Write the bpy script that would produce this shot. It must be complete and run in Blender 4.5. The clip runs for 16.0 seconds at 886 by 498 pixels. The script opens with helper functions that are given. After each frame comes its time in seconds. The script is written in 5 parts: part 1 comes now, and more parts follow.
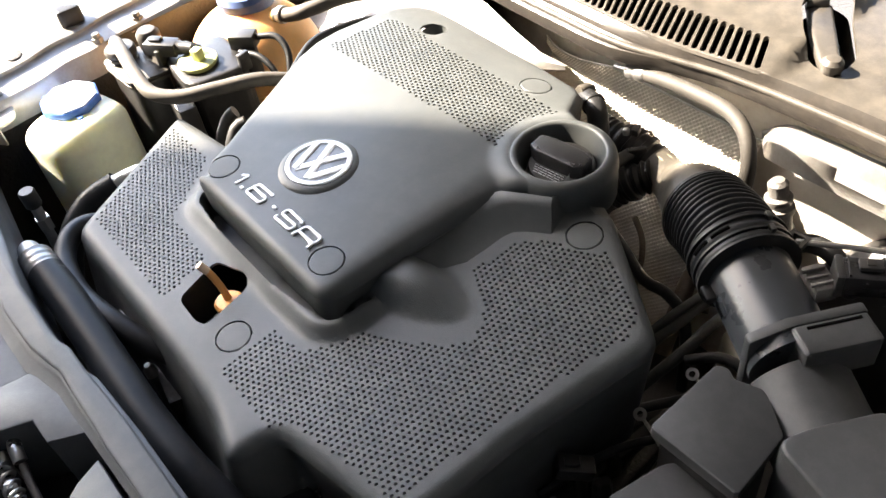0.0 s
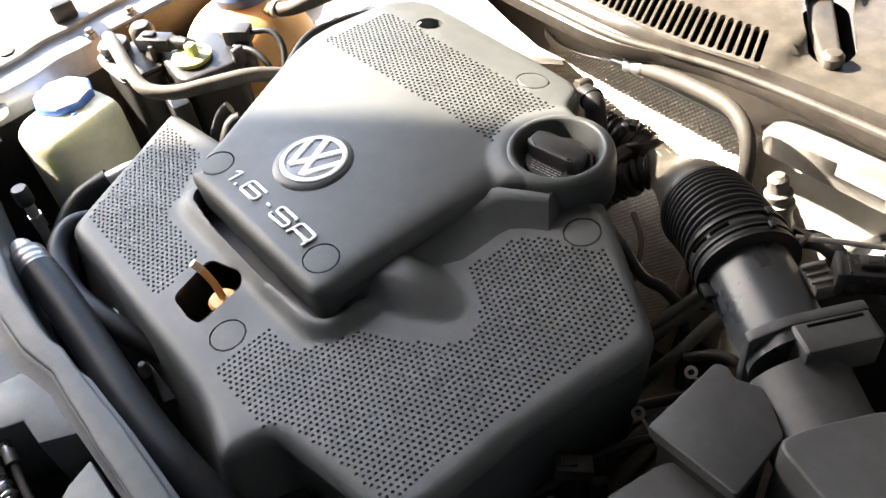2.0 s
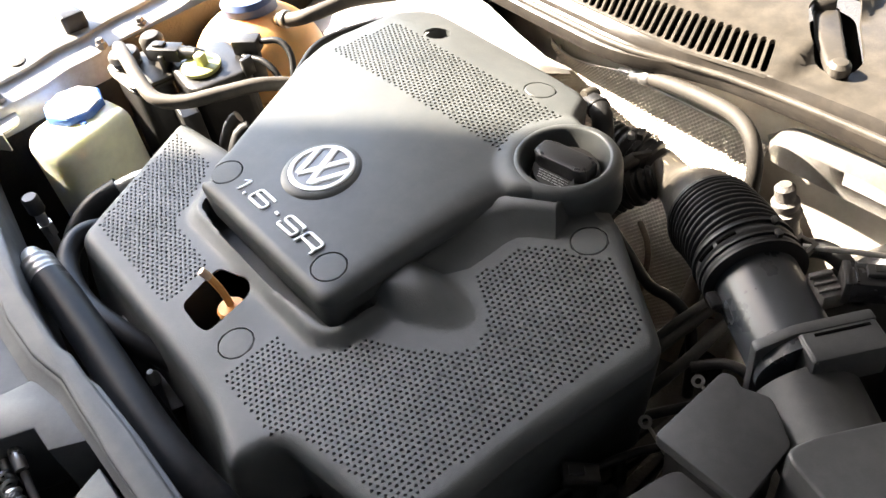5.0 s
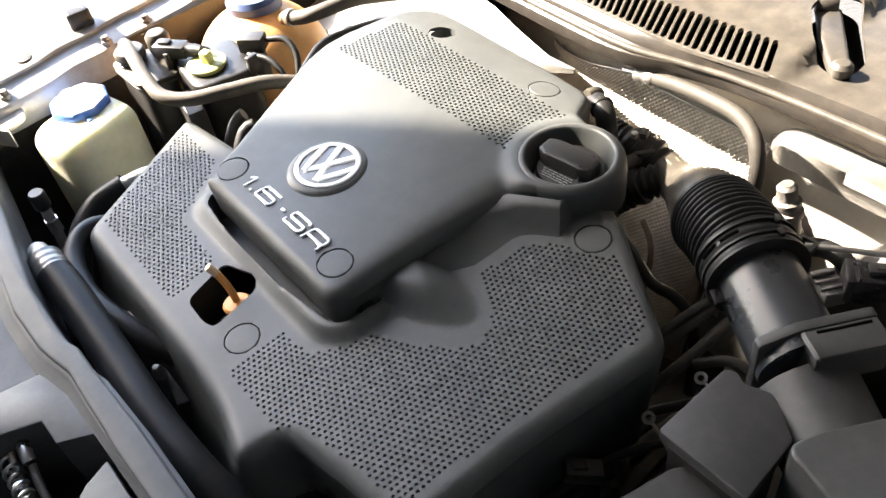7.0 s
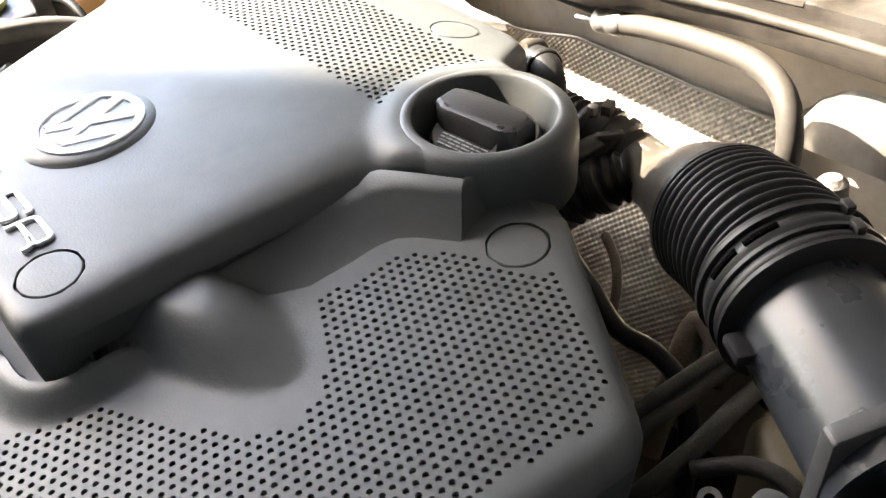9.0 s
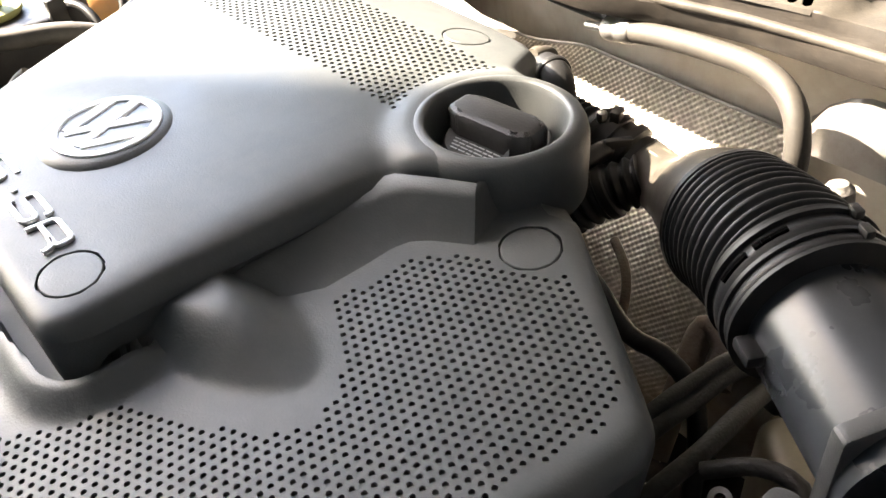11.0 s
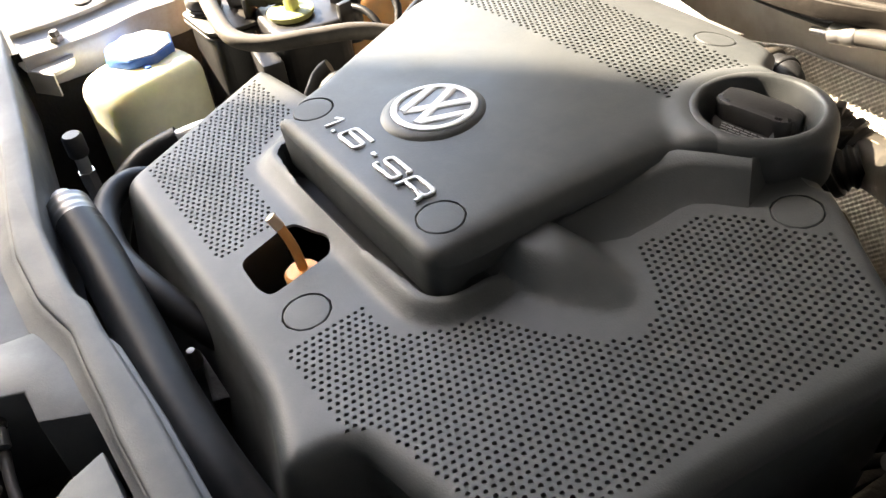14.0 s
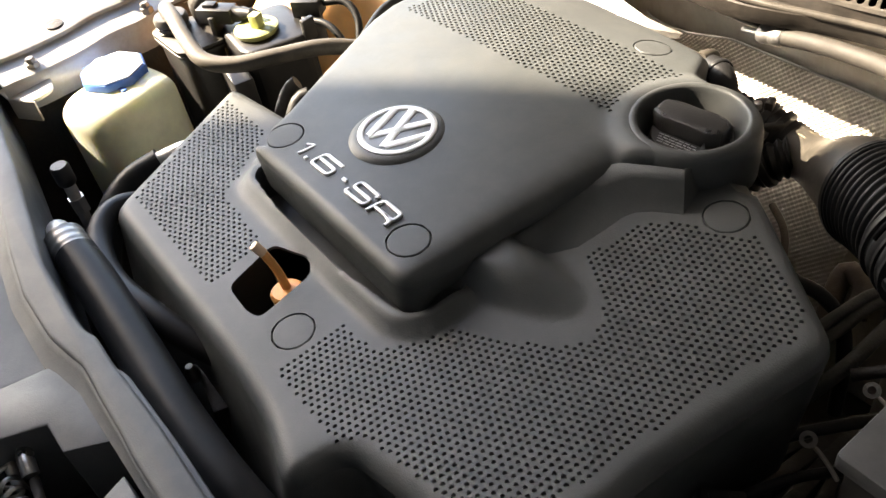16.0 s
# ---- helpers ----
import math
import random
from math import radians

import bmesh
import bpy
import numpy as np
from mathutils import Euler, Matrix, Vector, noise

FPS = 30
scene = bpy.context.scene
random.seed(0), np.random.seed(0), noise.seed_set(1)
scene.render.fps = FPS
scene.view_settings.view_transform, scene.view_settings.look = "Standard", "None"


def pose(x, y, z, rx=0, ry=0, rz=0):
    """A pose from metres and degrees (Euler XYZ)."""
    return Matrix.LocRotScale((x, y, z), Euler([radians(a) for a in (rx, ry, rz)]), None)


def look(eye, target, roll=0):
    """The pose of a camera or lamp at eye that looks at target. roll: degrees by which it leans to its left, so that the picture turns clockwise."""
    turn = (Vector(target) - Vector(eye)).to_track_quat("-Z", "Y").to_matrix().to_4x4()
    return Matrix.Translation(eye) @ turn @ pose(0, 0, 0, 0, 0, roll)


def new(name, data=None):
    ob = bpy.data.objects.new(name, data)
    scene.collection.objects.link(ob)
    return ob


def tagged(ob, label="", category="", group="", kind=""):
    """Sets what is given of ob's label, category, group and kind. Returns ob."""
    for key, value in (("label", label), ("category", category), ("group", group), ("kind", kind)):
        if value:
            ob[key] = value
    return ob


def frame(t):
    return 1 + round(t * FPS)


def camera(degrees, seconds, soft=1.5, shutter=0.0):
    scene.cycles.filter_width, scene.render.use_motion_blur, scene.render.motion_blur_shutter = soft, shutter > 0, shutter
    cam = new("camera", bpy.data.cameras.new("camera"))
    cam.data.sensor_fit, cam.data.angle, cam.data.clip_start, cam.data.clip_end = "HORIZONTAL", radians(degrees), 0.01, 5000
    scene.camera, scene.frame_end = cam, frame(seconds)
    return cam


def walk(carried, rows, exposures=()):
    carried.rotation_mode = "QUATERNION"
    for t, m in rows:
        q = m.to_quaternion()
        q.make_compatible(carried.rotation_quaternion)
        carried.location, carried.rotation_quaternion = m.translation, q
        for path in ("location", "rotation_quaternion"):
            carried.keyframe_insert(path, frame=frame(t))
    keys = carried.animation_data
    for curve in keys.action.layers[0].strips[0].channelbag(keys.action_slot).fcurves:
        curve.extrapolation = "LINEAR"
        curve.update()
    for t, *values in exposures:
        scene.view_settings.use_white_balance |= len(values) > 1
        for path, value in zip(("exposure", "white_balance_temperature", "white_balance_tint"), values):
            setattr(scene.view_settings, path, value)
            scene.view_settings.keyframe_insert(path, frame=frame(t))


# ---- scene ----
cam = camera(54.47, 16.0)
# seconds, eye, target, roll
PATH = [
    (0.0, (0.5557, -0.2506, 1.2965), (-0.0273, 0.1338, 0.5807), -9.53),
    (0.5, (0.5549, -0.2483, 1.2943), (-0.0275, 0.1361, 0.5780), -9.57),
    (1.0, (0.5524, -0.2472, 1.2936), (-0.0278, 0.1366, 0.5752), -9.63),
    (1.5, (0.5526, -0.2454, 1.2930), (-0.0281, 0.1365, 0.5740), -9.70),
    (2.0, (0.5518, -0.2436, 1.2925), (-0.0276, 0.1369, 0.5717), -9.77),
    (2.5, (0.5511, -0.2418, 1.2906), (-0.0273, 0.1368, 0.5679), -9.90),
    (3.0, (0.5505, -0.2393, 1.2907), (-0.0301, 0.1394, 0.5698), -10.09),
    (3.5, (0.5498, -0.2384, 1.2915), (-0.0349, 0.1379, 0.5727), -10.41),
    (6.0, (0.5552, -0.2522, 1.2960), (-0.0360, 0.1295, 0.5855), -9.85),
    (6.5, (0.5546, -0.2546, 1.2965), (-0.0352, 0.1272, 0.5849), -9.81),
    (7.0, (0.5543, -0.2529, 1.2970), (-0.0343, 0.1288, 0.5843), -9.65),
    (7.5, (0.5532, -0.2505, 1.2874), (-0.0413, 0.1313, 0.5796), -9.79),
    (8.0, (0.5230, -0.1954, 1.1995), (-0.0853, 0.1969, 0.5095), -6.77),
    (8.5, (0.4505, -0.1235, 1.0737), (-0.1586, 0.2971, 0.4013), -6.74),
    (9.0, (0.4358, -0.0961, 1.0472), (-0.1713, 0.3603, 0.3967), -5.57),
    (11.5, (0.4374, -0.1131, 1.0528), (-0.1777, 0.3483, 0.4134), -5.13),
    (12.0, (0.4761, -0.1644, 1.0907), (-0.2180, 0.2480, 0.5006), -7.35),
    (12.5, (0.4823, -0.1958, 1.0900), (-0.2146, 0.2232, 0.5080), -6.72),
    (13.0, (0.4703, -0.2294, 1.0872), (-0.1901, 0.1378, 0.4321), -9.64),
    (13.5, (0.4538, -0.2450, 1.1070), (-0.2018, 0.1195, 0.4457), -9.45),
    (14.0, (0.4502, -0.2572, 1.1138), (-0.2255, 0.1149, 0.4775), -8.21),
    (14.5, (0.4477, -0.2618, 1.1118), (-0.2315, 0.1102, 0.4792), -7.84),
    (15.0, (0.4462, -0.2626, 1.1170), (-0.2354, 0.1191, 0.4927), -7.35),
    (15.5, (0.4433, -0.2579, 1.1293), (-0.2392, 0.1265, 0.5076), -7.44),
    (16.0, (0.4708, -0.2526, 1.1839), (-0.1619, 0.1132, 0.5014), -10.77),
]
EXPOSURES = [(t, stops + 0.20, kelvin - 200, 10) for t, stops, kelvin in ((0.0, 3.4, 6600), (7.5, 3.35, 6600), (8.5, 3.65, 6600), (9.0, 3.85, 6700), (11.5, 3.8, 6800), (12.0, 3.45, 6700),
                                                            (12.5, 3.15, 6700), (13.0, 3.55, 6650), (13.5, 3.62, 6900), (14.0, 3.3, 7050), (14.5, 3.25, 7050), (15.5, 3.05, 7100), (16.0, 2.95, 7100))]
walk(cam, [(t, look(eye, target, roll)) for t, eye, target, roll in PATH], EXPOSURES)

# ---- light ----
SUN_ELEVATION, SUN_FROM = 37.0, 207.0      # degrees; SUN_FROM: bearing of the sun, counted from +x towards +y
world = bpy.data.worlds.new("sky")
scene.world = world
world.use_nodes = True
wn = world.node_tree.nodes
wl = world.node_tree.links
sky = wn.new("ShaderNodeTexSky")
sky.sky_type = 'NISHITA'
sky.sun_disc = False
sky.sun_elevation = radians(SUN_ELEVATION)
sky.sun_rotation = radians(90.0 - SUN_FROM)
sky.dust_density = 2.0
wl.new(sky.outputs[0], wn["Background"].inputs[0])
wn["Background"].inputs[1].default_value = 0.115

sun_data = bpy.data.lights.new("sun", 'SUN')
sun_data.energy, sun_data.angle, sun_data.color = 4.8, radians(0.53), (1.0, 0.865, 0.70)
sun_way = Vector((math.cos(radians(SUN_FROM)) * math.cos(radians(SUN_ELEVATION)),
                  math.sin(radians(SUN_FROM)) * math.cos(radians(SUN_ELEVATION)), math.sin(radians(SUN_ELEVATION))))
sun = new("sun", sun_data)
sun.matrix_world = look(sun_way * 10, (0, 0, 0))


# ---- materials ----
def material(name, base, rough=0.5, metal=0.0, grain=0.0, grain_size=0.002, stain=0.15, stain_size=0.05,
             dust=None, dust_amount=0.0, coat=0.0, transmission=0.0, rough_vary=0.1, island=0.0):
    """Colour broken at two scales, fine relief, dust that lies in patches, and uneven gloss."""
    m = bpy.data.materials.new(name)
    m.use_nodes = True
    n, l = m.node_tree.nodes, m.node_tree.links
    b = n["Principled BSDF"]
    tex = n.new("ShaderNodeTexCoord")
    big = n.new("ShaderNodeTexNoise")
    big.inputs["Scale"].default_value = 1.0 / stain_size
    big.inputs["Detail"].default_value = 5.0
    big.inputs["Roughness"].default_value = 0.65
    l.new(tex.outputs["Object"], big.inputs["Vector"])
    fine = n.new("ShaderNodeTexNoise")
    fine.inputs["Scale"].default_value = 1.0 / grain_size
    fine.inputs["Detail"].default_value = 3.0
    l.new(tex.outputs["Object"], fine.inputs["Vector"])
    shade = n.new("ShaderNodeMapRange")
    shade.inputs[1].default_value, shade.inputs[2].default_value = 0.3, 0.7
    shade.inputs[3].default_value, shade.inputs[4].default_value = 1.0 - stain, 1.0 + stain
    l.new(big.outputs[0], shade.inputs[0])
    mul = n.new("ShaderNodeMix")
    mul.data_type, mul.blend_type = 'RGBA', 'MULTIPLY'
    mul.inputs[0].default_value = 1.0
    mul.inputs[6].default_value = (*base, 1)
    l.new(shade.outputs[0], mul.inputs[7])
    colour = mul.outputs[2]
    if dust:
        lay = n.new("ShaderNodeMapRange")
        lay.inputs[1].default_value, lay.inputs[2].default_value = 0.42, 0.72
        lay.inputs[3].default_value, lay.inputs[4].default_value = dust_amount * 0.25, dust_amount
        mix2 = n.new("ShaderNodeTexNoise")
        mix2.inputs["Scale"].default_value = 2.7 / stain_size
        mix2.inputs["Detail"].default_value = 8.0
        mix2.inputs["Roughness"].default_value = 0.7
        l.new(tex.outputs["Object"], mix2.inputs["Vector"])
        l.new(mix2.outputs[0], lay.inputs[0])
        over = n.new("ShaderNodeMix")
        over.data_type = 'RGBA'
        l.new(lay.outputs[0], over.inputs[0])
        l.new(colour, over.inputs[6])
        over.inputs[7].default_value = (*dust, 1)
        colour = over.outputs[2]
    l.new(colour, b.inputs["Base Color"])
    gloss = n.new("ShaderNodeMapRange")
    gloss.inputs[1].default_value, gloss.inputs[2].default_value = 0.3, 0.7
    gloss.inputs[3].default_value, gloss.inputs[4].default_value = max(rough - rough_vary, 0.02), min(rough + rough_vary, 1)
    l.new(big.outputs[0], gloss.inputs[0])
    l.new(gloss.outputs[0], b.inputs["Roughness"])
    b.inputs["Metallic"].default_value = metal
    b.inputs["Coat Weight"].default_value = coat
    b.inputs["Transmission Weight"].default_value = transmission
    if grain:
        bump = n.new("ShaderNodeBump")
        bump.inputs["Strength"].default_value = grain
        bump.inputs["Distance"].default_value = grain_size * 0.5
        l.new(fine.outputs[0], bump.inputs["Height"])
        l.new(bump.outputs[0], b.inputs["Normal"])
    return m


DUST = (0.30, 0.26, 0.21)
M_COVER = material("cover_plastic", (0.0468, 0.0520, 0.0527), 0.48, grain=0.25, grain_size=0.0012, stain=0.08, stain_size=0.06, dust=(0.16, 0.15, 0.14), dust_amount=0.16)
M_BLACK = material("black_plastic", (0.014, 0.014, 0.0145), 0.42, grain=0.2, grain_size=0.0015, stain=0.2, dust=DUST, dust_amount=0.06)
M_RUBBER = material("rubber", (0.010, 0.0108, 0.0122), 0.42, grain=0.15, grain_size=0.001, stain=0.2, dust=DUST, dust_amount=0.04)
M_RUBBER.node_tree.nodes["Principled BSDF"].inputs["Specular IOR Level"].default_value = 0.22
M_GLOSSY = material("glossy_black_plastic", (0.016, 0.016, 0.018), 0.24, grain=0.012, grain_size=0.002, stain=0.2, dust=DUST, dust_amount=0.03)
M_TUBE = material("satin_black_tube", (0.022, 0.025, 0.029), 0.33, grain=0.03, grain_size=0.002, stain=0.12, dust=(0.16, 0.165, 0.17), dust_amount=0.08)
M_BOX = material("airbox_plastic", (0.030, 0.0315, 0.032), 0.5, grain=0.3, grain_size=0.001, stain=0.12, dust=(0.2, 0.19, 0.18), dust_amount=0.12)
M_CARRIER = material("carrier_plastic", (0.062, 0.065, 0.069), 0.56, grain=0.25, grain_size=0.001, stain=0.08, dust=(0.22, 0.22, 0.215), dust_amount=0.16)
M_COWL = material("cowl_plastic", (0.036, 0.033, 0.029), 0.42, grain=0.2, grain_size=0.0015, stain=0.3, dust=(0.15, 0.13, 0.105), dust_amount=0.42)
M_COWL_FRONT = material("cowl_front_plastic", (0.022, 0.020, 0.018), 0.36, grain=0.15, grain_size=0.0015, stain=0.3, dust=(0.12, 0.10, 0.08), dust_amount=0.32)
M_PAINT = material("silver_paint", (0.38, 0.372, 0.355), 0.40, metal=0.15, grain=0.08, grain_size=0.003, stain=0.14, dust=(0.22, 0.185, 0.145), dust_amount=0.55, coat=0.3)
M_PAINT_IN = material("dusty_inner_paint", (0.62, 0.59, 0.53), 0.45, grain=0.05, grain_size=0.002, stain=0.12, dust=(0.42, 0.34, 0.26), dust_amount=0.45)
M_BADGE = material("badge_silver", (0.90, 0.90, 0.90), 0.34, metal=0.2, stain=0.03, rough_vary=0.04)
M_BADGE_DARK = material("badge_inlay", (0.20, 0.21, 0.235), 0.35, stain=0.05)
M_LETTER = material("letter_silver", (0.72, 0.72, 0.72), 0.35, metal=0.3, stain=0.03)
M_ORANGE = material("orange_plastic", (1.0, 0.46, 0.13), 0.34, stain=0.08, grain=0.1, grain_size=0.001)
M_PEACH = material("pale_peach_plastic", (1.0, 0.72, 0.48), 0.4, stain=0.06)
M_BLUE = material("blue_plastic", (0.03, 0.16, 0.62), 0.4, stain=0.12, dust=(0.55, 0.55, 0.55), dust_amount=0.25)
# pale blue of the washer cap's top: sun glare put into the colour
M_GLARE_TOP = material("glare_pale_blue", (0.62, 0.68, 0.76), 0.4, stain=0.15, dust=(0.6, 0.6, 0.6), dust_amount=0.4)
M_NAVY = material("navy_plastic", (0.035, 0.07, 0.20), 0.42, stain=0.12, dust=(0.45, 0.45, 0.45), dust_amount=0.2)
M_LIME = material("yellowed_plastic", (0.50, 0.52, 0.18), 0.45, stain=0.15, dust=(0.5, 0.46, 0.36), dust_amount=0.3)
M_PRINT = material("faded_print", (0.34, 0.34, 0.34), 0.5, stain=0.15)
M_STEEL = material("zinc_steel", (0.52, 0.51, 0.49), 0.34, metal=0.9, grain=0.1, grain_size=0.002, stain=0.2, dust=DUST, dust_amount=0.2)
M_TIN = material("aluminium_tube", (0.55, 0.54, 0.52), 0.4, metal=0.8, grain=0.1, grain_size=0.002, stain=0.2, dust=DUST, dust_amount=0.3)
M_SHIELD = material("dimpled_aluminium", (0.66, 0.61, 0.53), 0.38, metal=0.7, stain=0.2, stain_size=0.04, dust=(0.34, 0.28, 0.21), dust_amount=0.26)
M_CAST = material("cast_alloy", (0.20, 0.19, 0.18), 0.55, metal=0.5, grain=0.6, grain_size=0.003, stain=0.35, dust=(0.07, 0.06, 0.05), dust_amount=0.6)
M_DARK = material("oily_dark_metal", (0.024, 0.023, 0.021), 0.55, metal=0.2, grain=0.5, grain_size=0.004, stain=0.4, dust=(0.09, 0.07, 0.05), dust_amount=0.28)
M_TAPE = material("brown_loom_tape", (0.10, 0.068, 0.045), 0.7, grain=0.4, grain_size=0.002, stain=0.3, dust=DUST, dust_amount=0.3)
M_LOOM = material("dusty_loom_tape", (0.032, 0.032, 0.028), 0.6, grain=0.5, grain_size=0.002, stain=0.3, dust=(0.11, 0.105, 0.085), dust_amount=0.45)
M_HOSE_TAN = material("dusty_hose", (0.050, 0.045, 0.038), 0.6, grain=0.2, grain_size=0.0015, stain=0.2, dust=(0.19, 0.16, 0.125), dust_amount=0.4)
M_RUBBER_DUSTY = material("dusty_rubber", (0.030, 0.028, 0.025), 0.34, grain=0.1, grain_size=0.001, stain=0.25, dust=(0.28, 0.24, 0.18), dust_amount=0.20)
M_BLACK_DUSTY = material("dusty_black_plastic", (0.024, 0.022, 0.020), 0.5, grain=0.2, grain_size=0.0015, stain=0.2, dust=(0.20, 0.17, 0.13), dust_amount=0.25)
M_WIPER = material("weathered_black_paint", (0.030, 0.028, 0.026), 0.4, grain=0.1, grain_size=0.0015, stain=0.2, dust=(0.2, 0.17, 0.13), dust_amount=0.25)
M_PIPE_END = material("dull_crimped_collar", (0.30, 0.29, 0.28), 0.42, metal=0.85, stain=0.25, dust=(0.12, 0.11, 0.09), dust_amount=0.4)
M_PIPE = material("dusty_pipe", (0.020, 0.018, 0.015), 0.7, metal=0.0, grain=0.1, grain_size=0.002, stain=0.3, dust=(0.070, 0.058, 0.044), dust_amount=0.5)
M_PALE = material("beige_plastic", (0.24, 0.205, 0.135), 0.5, stain=0.25, dust=(0.15, 0.12, 0.09), dust_amount=0.5)
M_LINING = material("bonnet_lining", (0.12, 0.12, 0.12), 0.8, grain=0.4, grain_size=0.004, stain=0.2)
M_DARKBOLT = material("dull_bolt", (0.16, 0.15, 0.14), 0.45, metal=0.6, stain=0.3, dust=DUST, dust_amount=0.3)
M_ASPHALT = material("asphalt", (0.05, 0.05, 0.05), 0.9, grain=0.8, grain_size=0.01, stain=0.25, stain_size=0.6)
M_SHADE_SLAB = material("shade_slab_sheet", (0.35, 0.35, 0.36), 0.6, stain=0.1, stain_size=0.5)
M_WALL = material("added_wall_plaster", (0.11, 0.107, 0.104), 0.9, grain=0.5, grain_size=0.006, stain=0.2, stain_size=0.4)
# near-black without sheen: the darkness inside openings put into the colour
M_VOID = material("void_shade_black", (0.0008, 0.0008, 0.0008), 0.9, stain=0.3)
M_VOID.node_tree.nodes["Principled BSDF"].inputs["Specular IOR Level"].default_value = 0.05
M_GLASS = material("windscreen_glass", (0.02, 0.02, 0.022), 0.08, stain=0.1, dust=(0.3, 0.27, 0.22), dust_amount=0.12)


def tank_material(name, base, depth):
    m = material(name, base, 0.42, grain=0.08, grain_size=0.002, stain=0.12, stain_size=0.03, dust=(0.5, 0.45, 0.36), dust_amount=0.15)
    b = m.node_tree.nodes["Principled BSDF"]
    b.inputs["Subsurface Weight"].default_value = 0.6
    b.inputs["Subsurface Radius"].default_value = (1.0, 0.85, 0.5)
    b.inputs["Subsurface Scale"].default_value = depth
    return m


M_TANK = tank_material("milky_tank", (0.76, 0.78, 0.62), 0.022)
M_COOLANT = tank_material("amber_tank", (0.80, 0.46, 0.17), 0.015)


# ---- mesh helpers ----
def link(name, bm, mat, parent=None, label="", smooth=True, sharp=40):
    me = bpy.data.meshes.new(name)
    bm.normal_update()
    for e in bm.edges:
        e.smooth = not (len(e.link_faces) == 2 and e.calc_face_angle(0) > radians(sharp))
    for f in bm.faces:
        f.smooth = smooth
    bm.to_mesh(me)
    bm.free()
    me.materials.append(mat)
    ob = new(name, me)
    if parent:
        ob.parent = parent
    if label:
        ob["label"] = label
    return ob


def part(name, bm, mat, parent, label="", sharp=40):
    """One mesh under a thing or under a part."""
    return link(name, bm, mat, parent, label, sharp=sharp)


def thing(name, label, category, group="", kind="", at=(0, 0, 0)):
    ob = new(name)
    ob.location = at
    ob.empty_display_size = 0.02
    return tagged(ob, label, category, group, kind)


def smooth_line(points, step=0.006):
    """A Catmull-Rom line through the points, at even steps."""
    p = [Vector(q) for q in points]
    p = [p[0] * 2 - p[1], *p, p[-1] * 2 - p[-2]]
    out = []
    for a, b, c, d in zip(p, p[1:], p[2:], p[3:]):
        n = max(2, int((c - b).length / step))
        for i in range(n):
            t = i / n
            out.append(0.5 * ((2 * b) + (c - a) * t + (2 * a - 5 * b + 4 * c - d) * t * t + (3 * b - a - 3 * c + d) * t ** 3))
    out.append(p[-2])
    return out


def sweep(points, radius, sides=14, smooth_it=True, step=0.006, cap=True):
    """A round tube along a line; radius: a number, or a function of the length run so far (0..1)."""
    line = smooth_line(points, step) if smooth_it else [Vector(q) for q in points]
    bm = bmesh.new()
    rings, up = [], Vector((0.13, 0.21, 1)).normalized()
    lens = [0.0]
    for a, b in zip(line, line[1:]):
        lens.append(lens[-1] + (b - a).length)
    for i, c in enumerate(line):
        d = (line[min(i + 1, len(line) - 1)] - line[max(i - 1, 0)]).normalized()
        side = d.cross(up)
        if side.length < 0.1:
            side = d.cross(Vector((1, 0.3, 0)))
        side.normalize()
        up = side.cross(d).normalized()
        r = radius(lens[i] / lens[-1]) if callable(radius) else radius
        rings.append([bm.verts.new(c + (side * math.cos(2 * math.pi * k / sides) + up * math.sin(2 * math.pi * k / sides)) * r) for k in range(sides)])
    for a, b in zip(rings, rings[1:]):
        for k in range(sides):
            bm.faces.new((a[k], a[(k + 1) % sides], b[(k + 1) % sides], b[k]))
    if cap:
        bm.faces.new(rings[0][::-1])
        bm.faces.new(rings[-1])
    return bm


def lathe(profile, m=None, sides=32, cap=True):
    """A turned shape from (radius, height) rows, from below to above."""
    bm = bmesh.new()
    rings = [[bm.verts.new((r * math.cos(2 * math.pi * k / sides), r * math.sin(2 * math.pi * k / sides), z)) for k in range(sides)] for r, z in profile]
    for a, b in zip(rings, rings[1:]):
        for k in range(sides):
            bm.faces.new((a[k], a[(k + 1) % sides], b[(k + 1) % sides], b[k]))
    if cap:
        bm.faces.new(rings[0][::-1])
        bm.faces.new(rings[-1])
    if m is not None:
        bm.transform(m)
    return bm


def block(sx, sy, sz, m=None, bevel=0.003, segments=2):
    """A box with worn, rounded edges; its origin in the middle of its base."""
    bm = bmesh.new()
    bmesh.ops.create_cube(bm, size=1.0, matrix=Matrix.Translation((0, 0, sz / 2)) @ Matrix.Diagonal((sx, sy, sz, 1)))
    if bevel:
        bmesh.ops.bevel(bm, geom=bm.edges[:], offset=bevel, segments=segments, profile=0.5, affect='EDGES')
    if m is not None:
        bm.transform(m)
    return bm


def prism(outline, z0, z1, bevel=0.003, m=None, segments=2):
    """An upright solid over a plan outline, its edges rounded."""
    bm = bmesh.new()
    low = [bm.verts.new((x, y, z0)) for x, y in outline]
    bm.faces.new(low)
    made = bmesh.ops.extrude_face_region(bm, geom=bm.faces[:])
    bmesh.ops.translate(bm, vec=(0, 0, z1 - z0), verts=[v for v in made["geom"] if isinstance(v, bmesh.types.BMVert)])
    bmesh.ops.recalc_face_normals(bm, faces=bm.faces[:])
    if bevel:
        bmesh.ops.bevel(bm, geom=bm.edges[:], offset=bevel, segments=segments, profile=0.5, affect='EDGES')
    if m is not None:
        bm.transform(m)
    return bm


